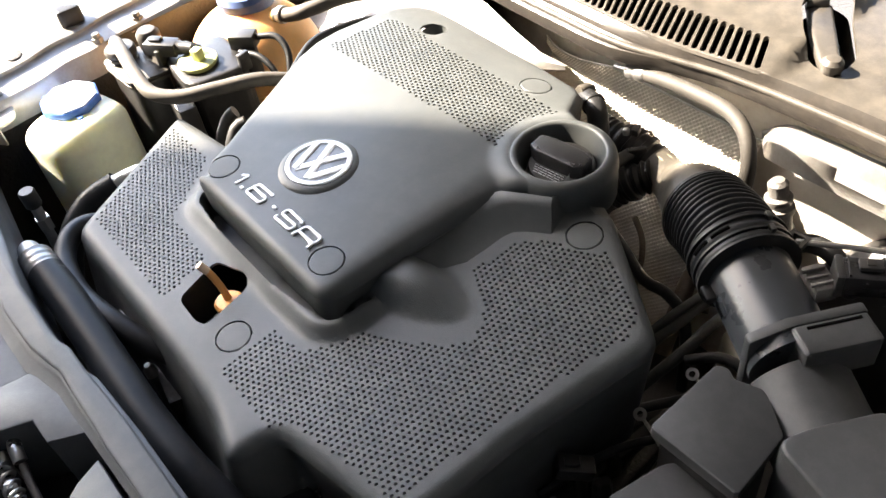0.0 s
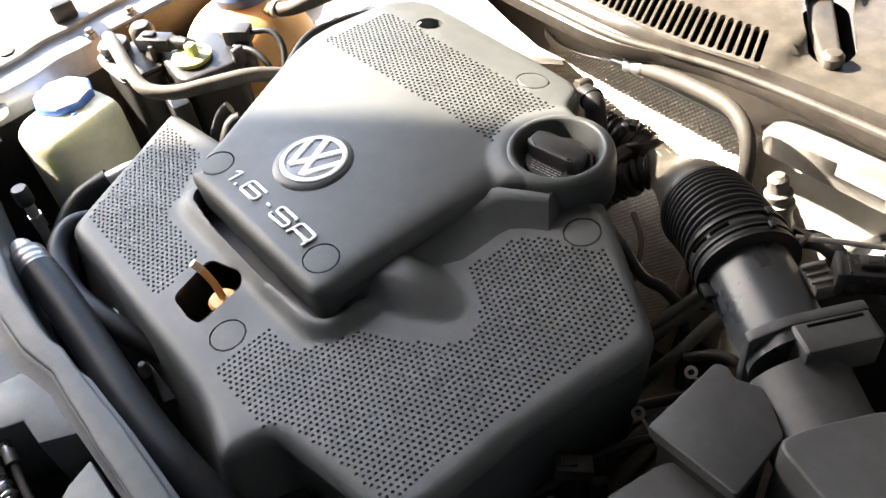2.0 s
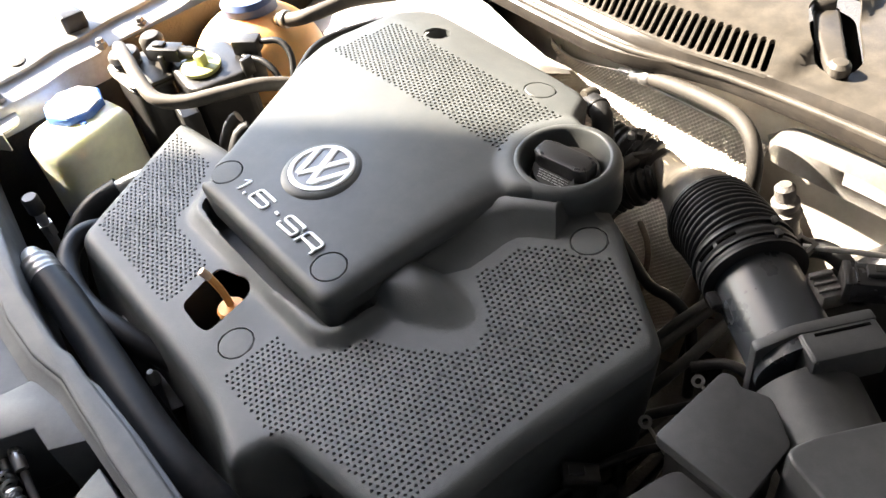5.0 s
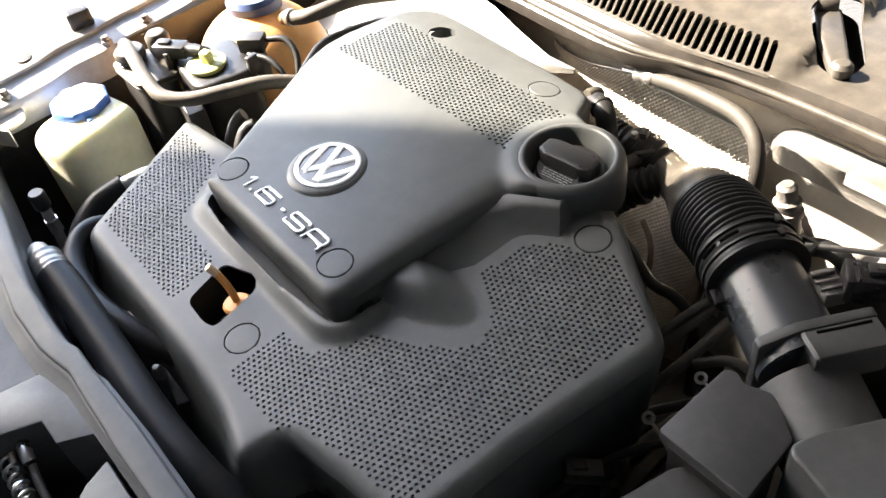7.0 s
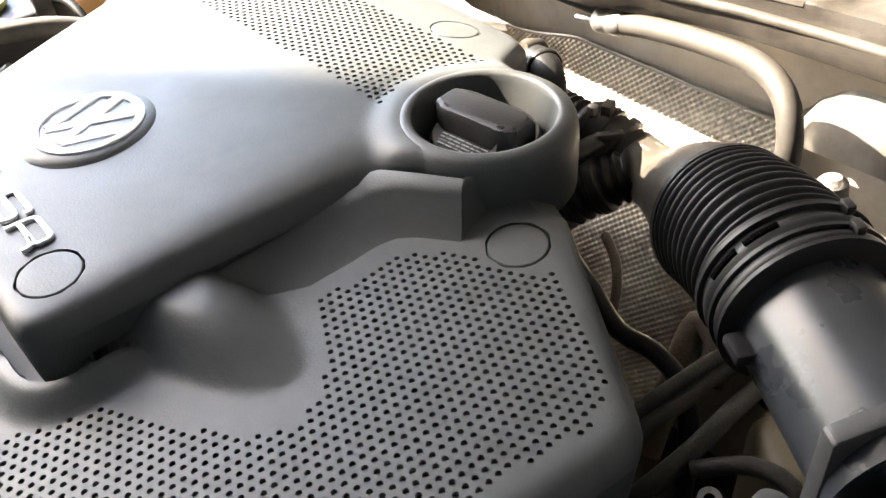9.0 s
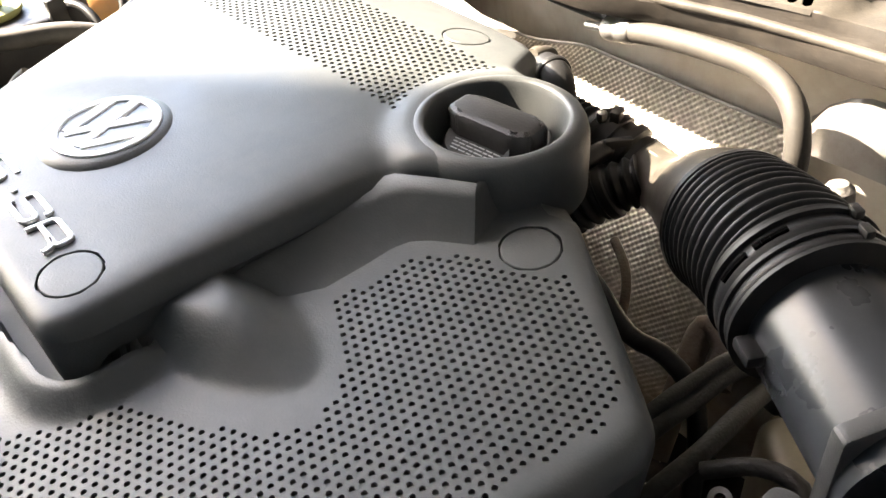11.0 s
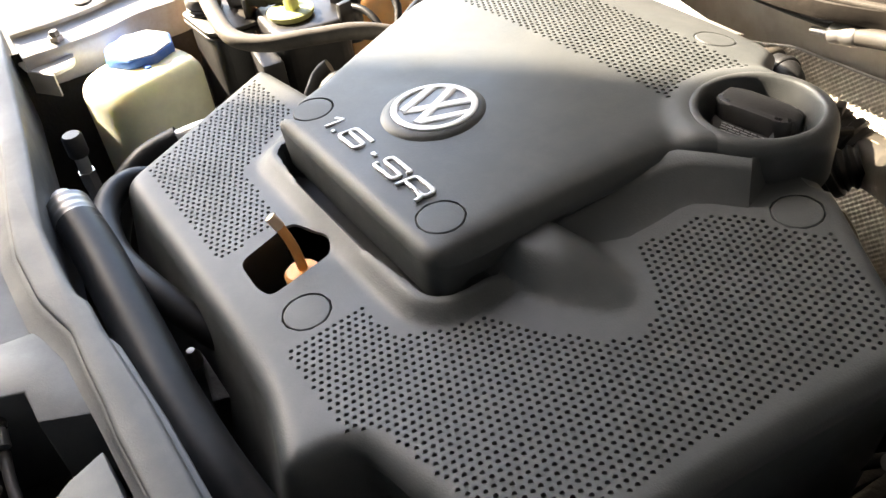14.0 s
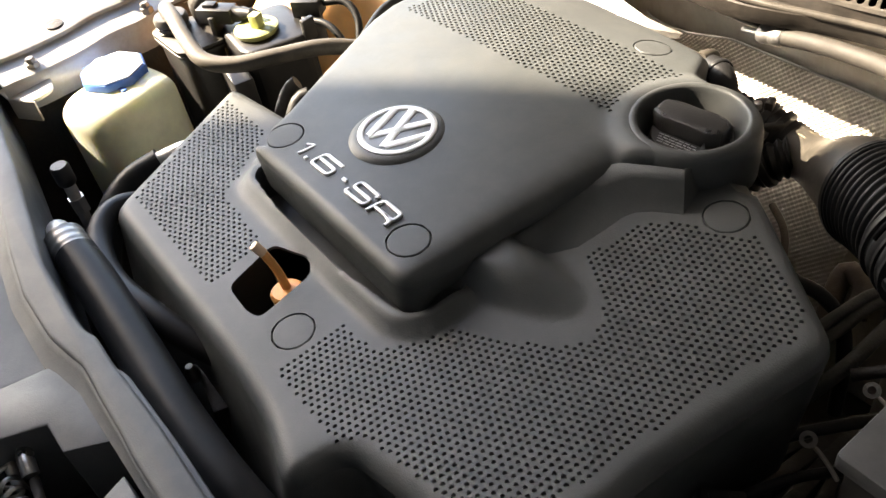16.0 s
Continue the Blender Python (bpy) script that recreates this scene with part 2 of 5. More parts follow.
def extruded(profile, y0, y1, axis="y", steps=1, bend=None):
    """A sheet with a (across, z) profile drawn along y (or x); bend(along) shifts it across and up."""
    bm = bmesh.new()
    rows = []
    for i in range(steps + 1):
        s = y0 + (y1 - y0) * i / steps
        da, dz = bend(s) if bend else (0.0, 0.0)
        rows.append([bm.verts.new((a + da, s, z + dz) if axis == "y" else (s, a + da, z + dz)) for a, z in profile])
    for a, b in zip(rows, rows[1:]):
        for k in range(len(profile) - 1):
            bm.faces.new((a[k], a[k + 1], b[k + 1], b[k]))
    bmesh.ops.recalc_face_normals(bm, faces=bm.faces[:])
    return bm


def rounded(points, r=0.01, n=5):
    """A closed plan outline with its corners rounded."""
    out = []
    k = len(points)
    for i in range(k):
        p, a, b = Vector(points[i]), Vector(points[i - 1]), Vector(points[(i + 1) % k])
        da, db = (a - p), (b - p)
        q = min(r, da.length * 0.45, db.length * 0.45)
        s, e = p + da.normalized() * q, p + db.normalized() * q
        for j in range(n + 1):
            t = j / n
            out.append(tuple(s * (1 - t) ** 2 + p * 2 * t * (1 - t) + e * t * t))
    return out


def resample(loop, step):
    out = []
    for a, b in zip(loop, loop[1:] + loop[:1]):
        a, b = np.array(a), np.array(b)
        n = max(1, int(round(np.linalg.norm(b - a) / step)))
        out += [tuple(a + (b - a) * i / n) for i in range(n)]
    return out


def inside(pts, poly):
    x, y = pts[:, 0], pts[:, 1]
    hit = np.zeros(len(pts), bool)
    for (x0, y0), (x1, y1) in zip(poly, poly[1:] + poly[:1]):
        if y0 == y1:
            continue
        c = (y0 > y) != (y1 > y)
        hit ^= c & (x < (x1 - x0) * (y - y0) / (y1 - y0) + x0)
    return hit


def edge_distance(pts, poly):
    best = np.full(len(pts), 9.0)
    for a, b in zip(poly, poly[1:] + poly[:1]):
        a, b = np.array(a), np.array(b)
        d = b - a
        t = np.clip(((pts - a) @ d) / max(d @ d, 1e-12), 0, 1)
        best = np.minimum(best, np.linalg.norm(pts - a - t[:, None] * d, axis=1))
    return best


def moulded_sheet(outline, height, holes, slots=(), fillet=0.010, skirt_z=0.70, grid=0.006, hole_depth=0.0025, draft=0.0, guide=None, offsets=()):
    """A thin moulded panel: a height over a plan outline with a rounded rim and a skirt, pierced by round holes (x, y, r, sides)
    and by slots (outlines). Returns a bmesh."""
    from mathutils.geometry import delaunay_2d_cdt
    rim = resample(list(outline), 0.004)
    verts, edges = [], []

    def loop(points):
        s = len(verts)
        verts.extend(points)
        edges.extend((s + i, s + (i + 1) % len(points)) for i in range(len(points)))

    loop(rim)
    loops = []
    for x, y, r, n in holes:
        pts = [(x + r * math.cos(2 * math.pi * (k + 0.5) / n), y + r * math.sin(2 * math.pi * (k + 0.5) / n)) for k in range(n)]
        loop(pts)
    for s in slots:
        loop(resample(list(s), 0.004))
    c = np.array([h[:2] for h in holes]).reshape(-1, 2)
    rr = np.array([h[2] for h in holes])

    def clear(pts):
        return np.array([not len(c) or bool((np.hypot(*(c - p).T) - rr > 0.0012).all()) for p in pts])

    o = np.array(outline)
    gx = np.arange(o[:, 0].min(), o[:, 0].max(), grid)
    gy = np.arange(o[:, 1].min(), o[:, 1].max(), grid)
    g = np.array([(x + (grid / 2 if j % 2 else 0), y) for j, y in enumerate(gy) for x in gx])
    d = edge_distance(g, outline)
    keep = inside(g, list(outline)) & (d > fillet * 1.15)
    keep &= clear(g)
    for s in slots:
        keep &= ~inside(g, list(s)) & (edge_distance(g, list(s)) > 0.002)
    free = [tuple(p) for p in g[keep]]
    # loops that follow the rim inwards carry its rounding
    n = len(rim)
    r_ = np.array(rim)
    nxt, prv = np.roll(r_, -1, 0), np.roll(r_, 1, 0)
    t_ = nxt - prv
    t_ /= np.linalg.norm(t_, axis=1)[:, None] + 1e-12
    inn = np.stack([-t_[:, 1], t_[:, 0]], 1)
    area = 0.5 * np.sum(r_[:, 0] * nxt[:, 1] - nxt[:, 0] * r_[:, 1])
    if area < 0:
        inn = -inn
    for f in (0.06, 0.2, 0.42, 0.7, 1.0):
        q = r_ + inn * fillet * f
        dq = edge_distance(q, outline)
        ok = inside(q, list(outline)) & (dq > fillet * f * 0.93)
        free += [tuple(v) for v in q[ok & clear(q)]]
    # loops beside a guide line carry a groove along it
    if guide:
        gl = np.array(resample(list(guide), 0.003))
        tg = np.roll(gl, -1, 0) - np.roll(gl, 1, 0)
        tg /= np.linalg.norm(tg, axis=1)[:, None] + 1e-12
        area = 0.5 * np.sum(gl[:, 0] * np.roll(gl, -1, 0)[:, 1] - np.roll(gl, -1, 0)[:, 0] * gl[:, 1])
        out = np.stack([tg[:, 1], -tg[:, 0]], 1) * (1 if area > 0 else -1)
        f_ = np.array(free)
        near = edge_distance(f_, list(guide))
        free = [tuple(v) for v in f_[near > max(offsets) + 0.0025]]
        for o_ in offsets:
            q = gl + out * o_
            ok = inside(q, list(outline)) & (edge_distance(q, outline) > fillet * 1.1) & (edge_distance(q, list(guide)) > abs(o_) * 0.9)
            for s in slots:
                ok &= ~inside(q, list(s)) & (edge_distance(q, list(s)) > 0.002)
            free += [tuple(v) for v in q[ok & clear(q)]]
    all_pts = [Vector(v) for v in verts + free]
    co, _, faces, *_ = delaunay_2d_cdt(all_pts, edges, [], 0, 1e-6)
    co = np.array([tuple(v) for v in co])
    tri = np.array([f for f in faces if len(f) == 3])
    mid = co[tri].mean(1)
    keep = inside(mid, list(outline))
    for s in slots:
        keep &= ~inside(mid, list(s))
    if len(c):
        for a in range(0, len(mid), 4000):
            dd = np.linalg.norm(mid[a:a + 4000, None] - c[None], axis=2)
            keep[a:a + 4000] &= ~(dd < rr[None] * 0.97).any(1)
    tri = tri[keep]
    d = edge_distance(co, outline)
    z = height(co[:, 0], co[:, 1])
    k = np.clip(d / fillet, 0, 1)
    z = z - fillet * (1 - np.sqrt(np.clip(1 - (1 - k) ** 2, 0, 1)))
    bm = bmesh.new()
    used = np.unique(tri)
    vs = {i: bm.verts.new((*co[i], z[i])) for i in used}
    rim_d = {v: d[i] for i, v in vs.items()}
    rim_i, out_n = {}, -inn
    for i, v in vs.items():
        if d[i] < 1e-4:
            rim_i[v] = int(np.argmin(np.hypot(*(r_ - co[i]).T)))
    for a, b, e in tri:
        try:
            bm.faces.new((vs[a], vs[b], vs[e]))
        except ValueError:
            pass
    bm.normal_update()
    for f in bm.faces:
        if f.normal.z < 0:
            f.normal_flip()
    # walls of the holes, and the skirt
    for e in [e for e in bm.edges if len(e.link_faces) == 1]:
        a, b = e.verts
        if rim_d[a] < 1e-4 and rim_d[b] < 1e-4:
            za, zb = (skirt_z(a.co.x, a.co.y), skirt_z(b.co.x, b.co.y)) if callable(skirt_z) else (skirt_z, skirt_z)
            on_rim = True
        else:
            on_rim = False
            za, zb = a.co.z - hole_depth, b.co.z - hole_depth
        f = e.link_faces[0]
        va, vb = bm.verts.new(a.co), bm.verts.new(b.co)
        wa, wb = bm.verts.new((a.co.x, a.co.y, za)), bm.verts.new((b.co.x, b.co.y, zb))
        order = [l.vert for l in f.loops]
        fwd = order[(order.index(a) + 1) % 3] == b
        if on_rim and draft:
            for w, i in ((wa, a), (wb, b)):
                flare = draft(i.co.x, i.co.y) if callable(draft) else draft
                w.co.x += flare * out_n[rim_i[i]][0]
                w.co.y += flare * out_n[rim_i[i]][1]
        bm.faces.new((vb, va, wa, wb) if fwd else (va, vb, wb, wa))
    bmesh.ops.remove_doubles(bm, verts=[v for v in bm.verts if len(v.link_faces) == 1 and len(v.link_faces[0].verts) == 4], dist=1e-5)
    return bm


def lattice(region, dx=0.0048, dy=0.0049, r=0.00140, sides=8, avoid=()):
    """Staggered rows of small holes inside an outline."""
    o = np.array(region)
    out = []
    i0, i1 = int(np.floor(o[:, 0].min() / dx)), int(np.ceil(o[:, 0].max() / dx))
    j0, j1 = int(np.floor(o[:, 1].min() / dy)), int(np.ceil(o[:, 1].max() / dy))
    p = np.array([(i * dx, j * dy + (dy / 2 if i % 2 else 0)) for i in range(i0, i1 + 1) for j in range(j0, j1 + 1)])
    for x, y in p[inside(p, list(region))]:
        if all(math.hypot(x - a, y - b) > q for a, b, q in avoid):
            out.append((x, y, r, sides))
    return out


K = 0.919


def scaled(points):
    return [(x * K, y * K) for x, y in points]


def bump_step(x, a, b):
    t = np.clip((x - a) / (b - a), 0, 1)
    return t * t * (3 - 2 * t)


# ---- engine cover ----
RING = (0.1425, 0.1600)
arc = [(RING[0] + 0.049 * math.cos(radians(a)), RING[1] + 0.049 * math.sin(radians(a))) for a in range(-78, 113, 10)]
UPPER = rounded(scaled([(-0.106, -0.0905), (0.1345, -0.0930), (0.1400, 0.09), (0.155, 0.112)]), 0.019, 6)
UPPER = UPPER[:14] + [(0.1265, 0.000), (0.1285, 0.040), (0.1300, 0.072), (0.1322, 0.0880), (0.1365, 0.0985), (0.1430, 0.1055)] + arc + \
    scaled([(0.128, 0.226), (0.113, 0.235), (0.104, 0.252), (0.094, 0.268), (0.078, 0.276), (0.04, 0.279), (-0.12, 0.284), (-0.165, 0.284), (-0.185, 0.274), (-0.197, 0.25),
            (-0.21, 0.165), (-0.209, 0.135), (-0.199, 0.102), (-0.16, 0.034), (-0.118, -0.042), (-0.107, -0.07)])
LOWER = rounded(scaled([(-0.262, -0.036), (-0.179, -0.210), (0.06, -0.210), (0.12, -0.214), (0.180, -0.232), (0.186, -0.186), (0.25, -0.174), (0.325, -0.166),
                        (0.331, -0.05), (0.352, 0.086), (0.224, 0.170), (0.12, 0.21), (-0.08, 0.19), (-0.098, -0.018)]), 0.016, 6)


def upper_height(x, y):
    z = 0.7995 + 0.007 * np.clip(1 - ((x + 0.01) / 0.17) ** 2, 0, 1) * np.clip(1 - ((y - 0.08) / 0.19) ** 2, 0, 1)
    z = z - 0.012 * bump_step(y, 0.20, 0.275)
    z = z - 0.0055 * np.clip(1 - (0.129 - x) / 0.026, 0, 1) ** 2 * (1 - bump_step(y, 0.095, 0.115)) * bump_step(y, -0.085, -0.060)
    r = np.hypot(x - RING[0], y - RING[1])
    return z + (0.8070 - z) * bump_step(0.066 - r, 0, 0.020)


def lower_height(x, y):
    z = 0.7716 + 0.072 * y
    p = np.stack([x, y], 1)
    d = edge_distance(p, UPPER)
    d = np.where(inside(p, list(UPPER)), 0, d)
    front = 1 - bump_step(x, 0.085, 0.108) * bump_step(y, -0.058, -0.028)
    reach = 0.0245 - 0.001 * bump_step(x, 0.06, 0.12)
    collar = 0.0085 * bump_step(reach - d, 0.0, 0.015) * front * (x > -0.2)
    gap = 0.0058 + 0.0052 * bump_step(x, -0.100, -0.040) * (1 - bump_step(x, 0.050, 0.105))
    collar = collar - 0.036 * bump_step(gap - d, 0.0, 0.0040) * front * (x > -0.2)
    u = np.clip((x - 0.112) / 0.092, 0, 9)
    v = (y + 0.0175 - 0.16 * (x - 0.125)) / 0.034
    hump = 0.0178 * (1 - bump_step(np.sqrt(u * u + v * v), 0.32, 1.02)) * (x > 0.06)
    return z + np.where(hump > 0.001, np.maximum(collar, hump), collar)


cover = thing("engine_cover", "dark grey moulded plastic engine cover with perforated panels", "engine cover")
PERF_A = scaled([(-0.238, -0.054), (-0.157, -0.054), (-0.120, -0.104), (-0.108, -0.125), (-0.028, -0.131), (-0.016, -0.184), (-0.176, -0.184)])
PERF_B = scaled([(0.098, -0.187), (0.176, -0.189), (0.188, -0.172), (0.235, -0.163), (0.308, -0.154), (0.308, -0.10), (0.318, 0.01), (0.331, 0.072), (0.318, 0.097), (0.258, 0.129), (0.250, 0.118),
                 (0.214, 0.109), (0.187, 0.082), (0.181, 0.031), (0.212, 0.018), (0.231, 0.001), (0.237, -0.018), (0.228, -0.034), (0.206, -0.050),
                 (0.182, -0.065), (0.160, -0.077), (0.150, -0.103), (0.136, -0.124), (0.114, -0.130), (0.095, -0.130)])
PERF_C = scaled([(-0.185, 0.136), (-0.172, 0.222), (0.112, 0.219), (0.124, 0.213), (0.105, 0.195), (0.100, 0.140)])
CAPS = [(-0.084, -0.063), (0.101, -0.064), (0.055, 0.239)]
CAPS_LOW = [(0.075, -0.160), (0.228, 0.129)]
slot_dip = rounded([(-0.004, -0.1605), (-0.0165, -0.1150), (0.0180, -0.1030), (0.0330, -0.1100), (0.0405, -0.1580), (0.0280, -0.1620)], 0.008, 4)
low_holes = lattice(PERF_A) + lattice(PERF_B, avoid=[(0.228 * K, 0.129 * K, 0.019)]) + [(x * K, y * K, 0.0160, 36) for x, y in CAPS_LOW]
up_holes = lattice(PERF_C, r=0.00156, avoid=[(*RING, 0.0585)]) + [(x * K, y * K, 0.0160, 36) for x, y in CAPS] + [(RING[0], RING[1], 0.0440, 72), (-0.1065, 0.2210, 0.0145, 32)]
base_panel = part("base_panel", moulded_sheet(LOWER, lower_height, low_holes, [slot_dip], fillet=0.013, skirt_z=0.640, draft=lambda x, y: 0.002 + 0.018 * float(1 - bump_step(np.array(x), 0.172, 0.192)) * (y < -0.12) - 0.014 * float(bump_step(np.array(x), 0.160, 0.185)), grid=0.0042, guide=UPPER, offsets=(-0.004, 0.0, 0.003, 0.006, 0.0075, 0.009, 0.0105, 0.012, 0.015)), M_COVER, cover)
top_panel = part("top_panel", moulded_sheet(UPPER, upper_height, up_holes, fillet=0.0090, skirt_z=lambda x, y: 0.762 + (0.012 * float(bump_step(np.array(y), -0.080, -0.060)) + 0.009 * float(bump_step(np.array(y), -0.056, 0.020)) if x > 0.100 and y < 0.106 else 0.0), draft=-0.0020, grid=0.0038), M_COVER, cover)

part("perforation_floor", moulded_sheet(PERF_C, lambda x, y: upper_height(x, y) - 0.0012, [], fillet=0.0005, skirt_z=0.780, grid=0.006), M_COVER, cover)
for region in (PERF_A, PERF_B):
    part("perforation_floor", moulded_sheet(region, lambda x, y: lower_height(x, y) - 0.0044, [], fillet=0.0005, skirt_z=0.700, grid=0.006), M_COVER, cover)


def screw_cap(x, y, height, parent):
    z = float(height(np.array([x]), np.array([y]))[0])
    e = 0.004
    nx = float(height(np.array([x + e]), np.array([y]))[0] - z) / e
    ny = float(height(np.array([x]), np.array([y + e]))[0] - z) / e
    m = Matrix.Translation((x, y, z)) @ Vector((0, 0, 1)).rotation_difference(Vector((-nx, -ny, 1))).to_matrix().to_4x4()
    return part("screw_cap", lathe([(0.0148, -0.004), (0.0148, -0.0007), (0.0142, -0.0001), (0.010, 0.0001)], m, 40), M_COVER, parent)


for x, y in CAPS:
    screw_cap(x * K, y * K, upper_height, top_panel)
for x, y in CAPS_LOW:
    screw_cap(x * K, y * K, lower_height, base_panel)
# the wall of the filler well and the hooded block beside it
part("filler_ring", lathe([(0.0495, 0.7640), (0.0500, 0.7900), (0.0497, 0.7970), (0.0488, 0.8015), (0.0470, 0.8050), (0.0444, 0.8070), (0.0415, 0.8078), (0.0397, 0.8074), (0.0386, 0.8060), (0.0376, 0.8030), (0.0352, 0.7955), (0.0335, 0.7890), (0.0322, 0.7780), (0.0315, 0.7650)], Matrix.Translation((*RING, 0)), 88, cap=False), M_COVER, cover)
# sloping wall under the upper panel's edge, ending in a crisp corner below the ring
slope = [((0.125, -0.016, 0.7800), (0.1390, 0.004, 0.7715)), ((0.1265, 0.006, 0.7835), (0.1460, 0.014, 0.7725)), ((0.128, 0.026, 0.7850), (0.1580, 0.034, 0.7742)), ((0.1295, 0.048, 0.7870), (0.1605, 0.058, 0.7758)),
         ((0.131, 0.068, 0.7890), (0.1612, 0.073, 0.7768)), ((0.1350, 0.084, 0.7925), (0.1640, 0.0815, 0.7773)), ((0.1455, 0.0945, 0.7970), (0.1710, 0.089, 0.7777)), ((0.161, 0.1030, 0.7990), (0.180, 0.095, 0.7780)), ((0.1777, 0.1126, 0.7998), (0.1888, 0.1006, 0.7784))]
bm = bmesh.new()
rows = []
for hi, lo in slope:
    hi, lo = Vector(hi), Vector(lo)
    row = [bm.verts.new(hi + (hi - lo) * Vector((0.5, 0.5, 0)))]
    for k in range(9):
        q = k / 8
        v = hi.lerp(lo, q)
        v.z = hi.z + (lo.z - 0.0006 - hi.z) * (1 - (1 - q) ** 1.25)
        row.append(bm.verts.new(v))
    rows.append(row)
for p, q in zip(rows, rows[1:]):
    for k in range(9):
        bm.faces.new((p[k], p[k + 1], q[k + 1], q[k]))
end = [bm.verts.new(v.co) for v in rows[-1]]
back = [bm.verts.new((v.co.x - 0.010, v.co.y + 0.032, v.co.z)) for v in rows[-1]]
for k in range(9):
    bm.faces.new((end[k], end[k + 1], back[k + 1], back[k]))
part("support_slope", bm, M_COVER, cover, sharp=88)
part("fixing_well", lathe([(0.0125, 0.775), (0.0130, 0.785), (0.0146, 0.7945)], Matrix.Translation((-0.1065, 0.2210, 0)), 32, cap=False), M_COVER, cover)
part("fixing_screw", lathe([(0.0085, 0.774), (0.0085, 0.7850), (0.0065, 0.7868), (0.003, 0.7855)], Matrix.Translation((-0.1065, 0.2210, 0)), 18), M_STEEL, cover, "bright steel screw head")

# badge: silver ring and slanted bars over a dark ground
badge_at = Matrix.Translation((-0.0072, 0.0040, 0.8048))
part("badge_seat", lathe([(0.0400, -0.0030), (0.0385, -0.0004), (0.0362, 0.0012), (0.0340, 0.0024), (0.0318, 0.0028)], badge_at, 56), M_COVER, cover)
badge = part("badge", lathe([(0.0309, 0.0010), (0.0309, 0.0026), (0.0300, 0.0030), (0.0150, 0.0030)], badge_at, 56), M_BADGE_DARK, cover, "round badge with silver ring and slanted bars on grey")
part("rim", lathe([(0.0260, 0.0028), (0.0262, 0.0040), (0.0268, 0.0043), (0.0300, 0.0043), (0.0309, 0.0038), (0.0309, 0.0024)], badge_at, 56, cap=False), M_BADGE, badge)


def ribbon(points, width, z0, z1, m=None, closed=False, soft=0.0):
    """A flat raised stroke of one width along a plan line, its corners rounded off."""
    p = [Vector(q) for q in points]
    if soft:
        q = []
        for i, c in enumerate(p):
            if not closed and i in (0, len(p) - 1):
                q.append(c)
                continue
            a, b = p[i - 1] - c, p[(i + 1) % len(p)] - c
            r = min(soft, a.length * 0.48, b.length * 0.48)
            s0, s1 = c + a.normalized() * r, c + b.normalized() * r
            q += [s0 * (1 - t) ** 2 + c * 2 * t * (1 - t) + s1 * t * t for t in (0.0, 0.25, 0.5, 0.75, 1.0)]
        p = q
    bm = bmesh.new()
    rows, n = [], len(p)
    for i in range(n):
        prev, nxt = p[i - 1] if (closed or i) else None, p[(i + 1) % n] if (closed or i < n - 1) else None
        d0 = (p[i] - prev).normalized() if prev is not None else (nxt - p[i]).normalized()
        d1 = (nxt - p[i]).normalized() if nxt is not None else d0
        d = (d0 + d1).normalized()
        side = Vector((-d.y, d.x)) * (width / 2 / max(0.5, d.dot(d1)))
        ch = side * (1 - 0.0005 / (width / 2))
        rows.append([bm.verts.new((*(p[i] + side), z0)), bm.verts.new((*(p[i] + side), z1 - 0.0004)), bm.verts.new((*(p[i] + ch), z1)),
                     bm.verts.new((*(p[i] - ch), z1)), bm.verts.new((*(p[i] - side), z1 - 0.0004)), bm.verts.new((*(p[i] - side), z0))])
    for i in range(n if closed else n - 1):
        a, b = rows[i], rows[(i + 1) % n]
        for k in range(5):
            bm.faces.new((a[k], a[k + 1], b[k + 1], b[k]))
    if not closed:
        bm.faces.new(rows[0])
        bm.faces.new(rows[-1][::-1])
    bmesh.ops.recalc_face_normals(bm, faces=bm.faces[:])
    if m is not None:
        bm.transform(m)
    return bm


for k, z in ((-1, 0.0042), (1, 0.00412)):
    part("bar", ribbon([(k * 0.0125, 0.0255), (k * 0.0002, 0.0010)], 0.0074, 0.0026, z, badge_at), M_BADGE, badge)
    part("bar", ribbon([(k * 0.0240, 0.0150), (k * 0.0100, -0.0190)], 0.0070, 0.0026, z - 0.00016, badge_at), M_BADGE, badge)
    part("bar", ribbon([(k * 0.0098, -0.0200), (-k * 0.0010, 0.0020)], 0.0070, 0.0026, z - 0.00032, badge_at), M_BADGE, badge)

# raised figures and letters, drawn with strokes of one width
lettering = part("lettering", block(0.0052, 0.0030, 0.0013, Matrix.Translation((0.0085, -0.0553, 0.8030)), 0.0004), M_LETTER, cover, "raised silver lettering 1.6-SR")


def lettered(x, height, strokes):
    """Strokes of one character, from its lower left corner, leaning with its row."""
    lean = Matrix(((1, 0.10, 0, x), (0, 1, 0, -0.0630), (0, 0, 1, 0), (0, 0, 0, 1)))
    for points, closed in strokes:
        part("stroke", ribbon(points, 0.0027, height - 0.0006, height + 0.0012, lean, closed, 0.0036), M_LETTER, lettering)


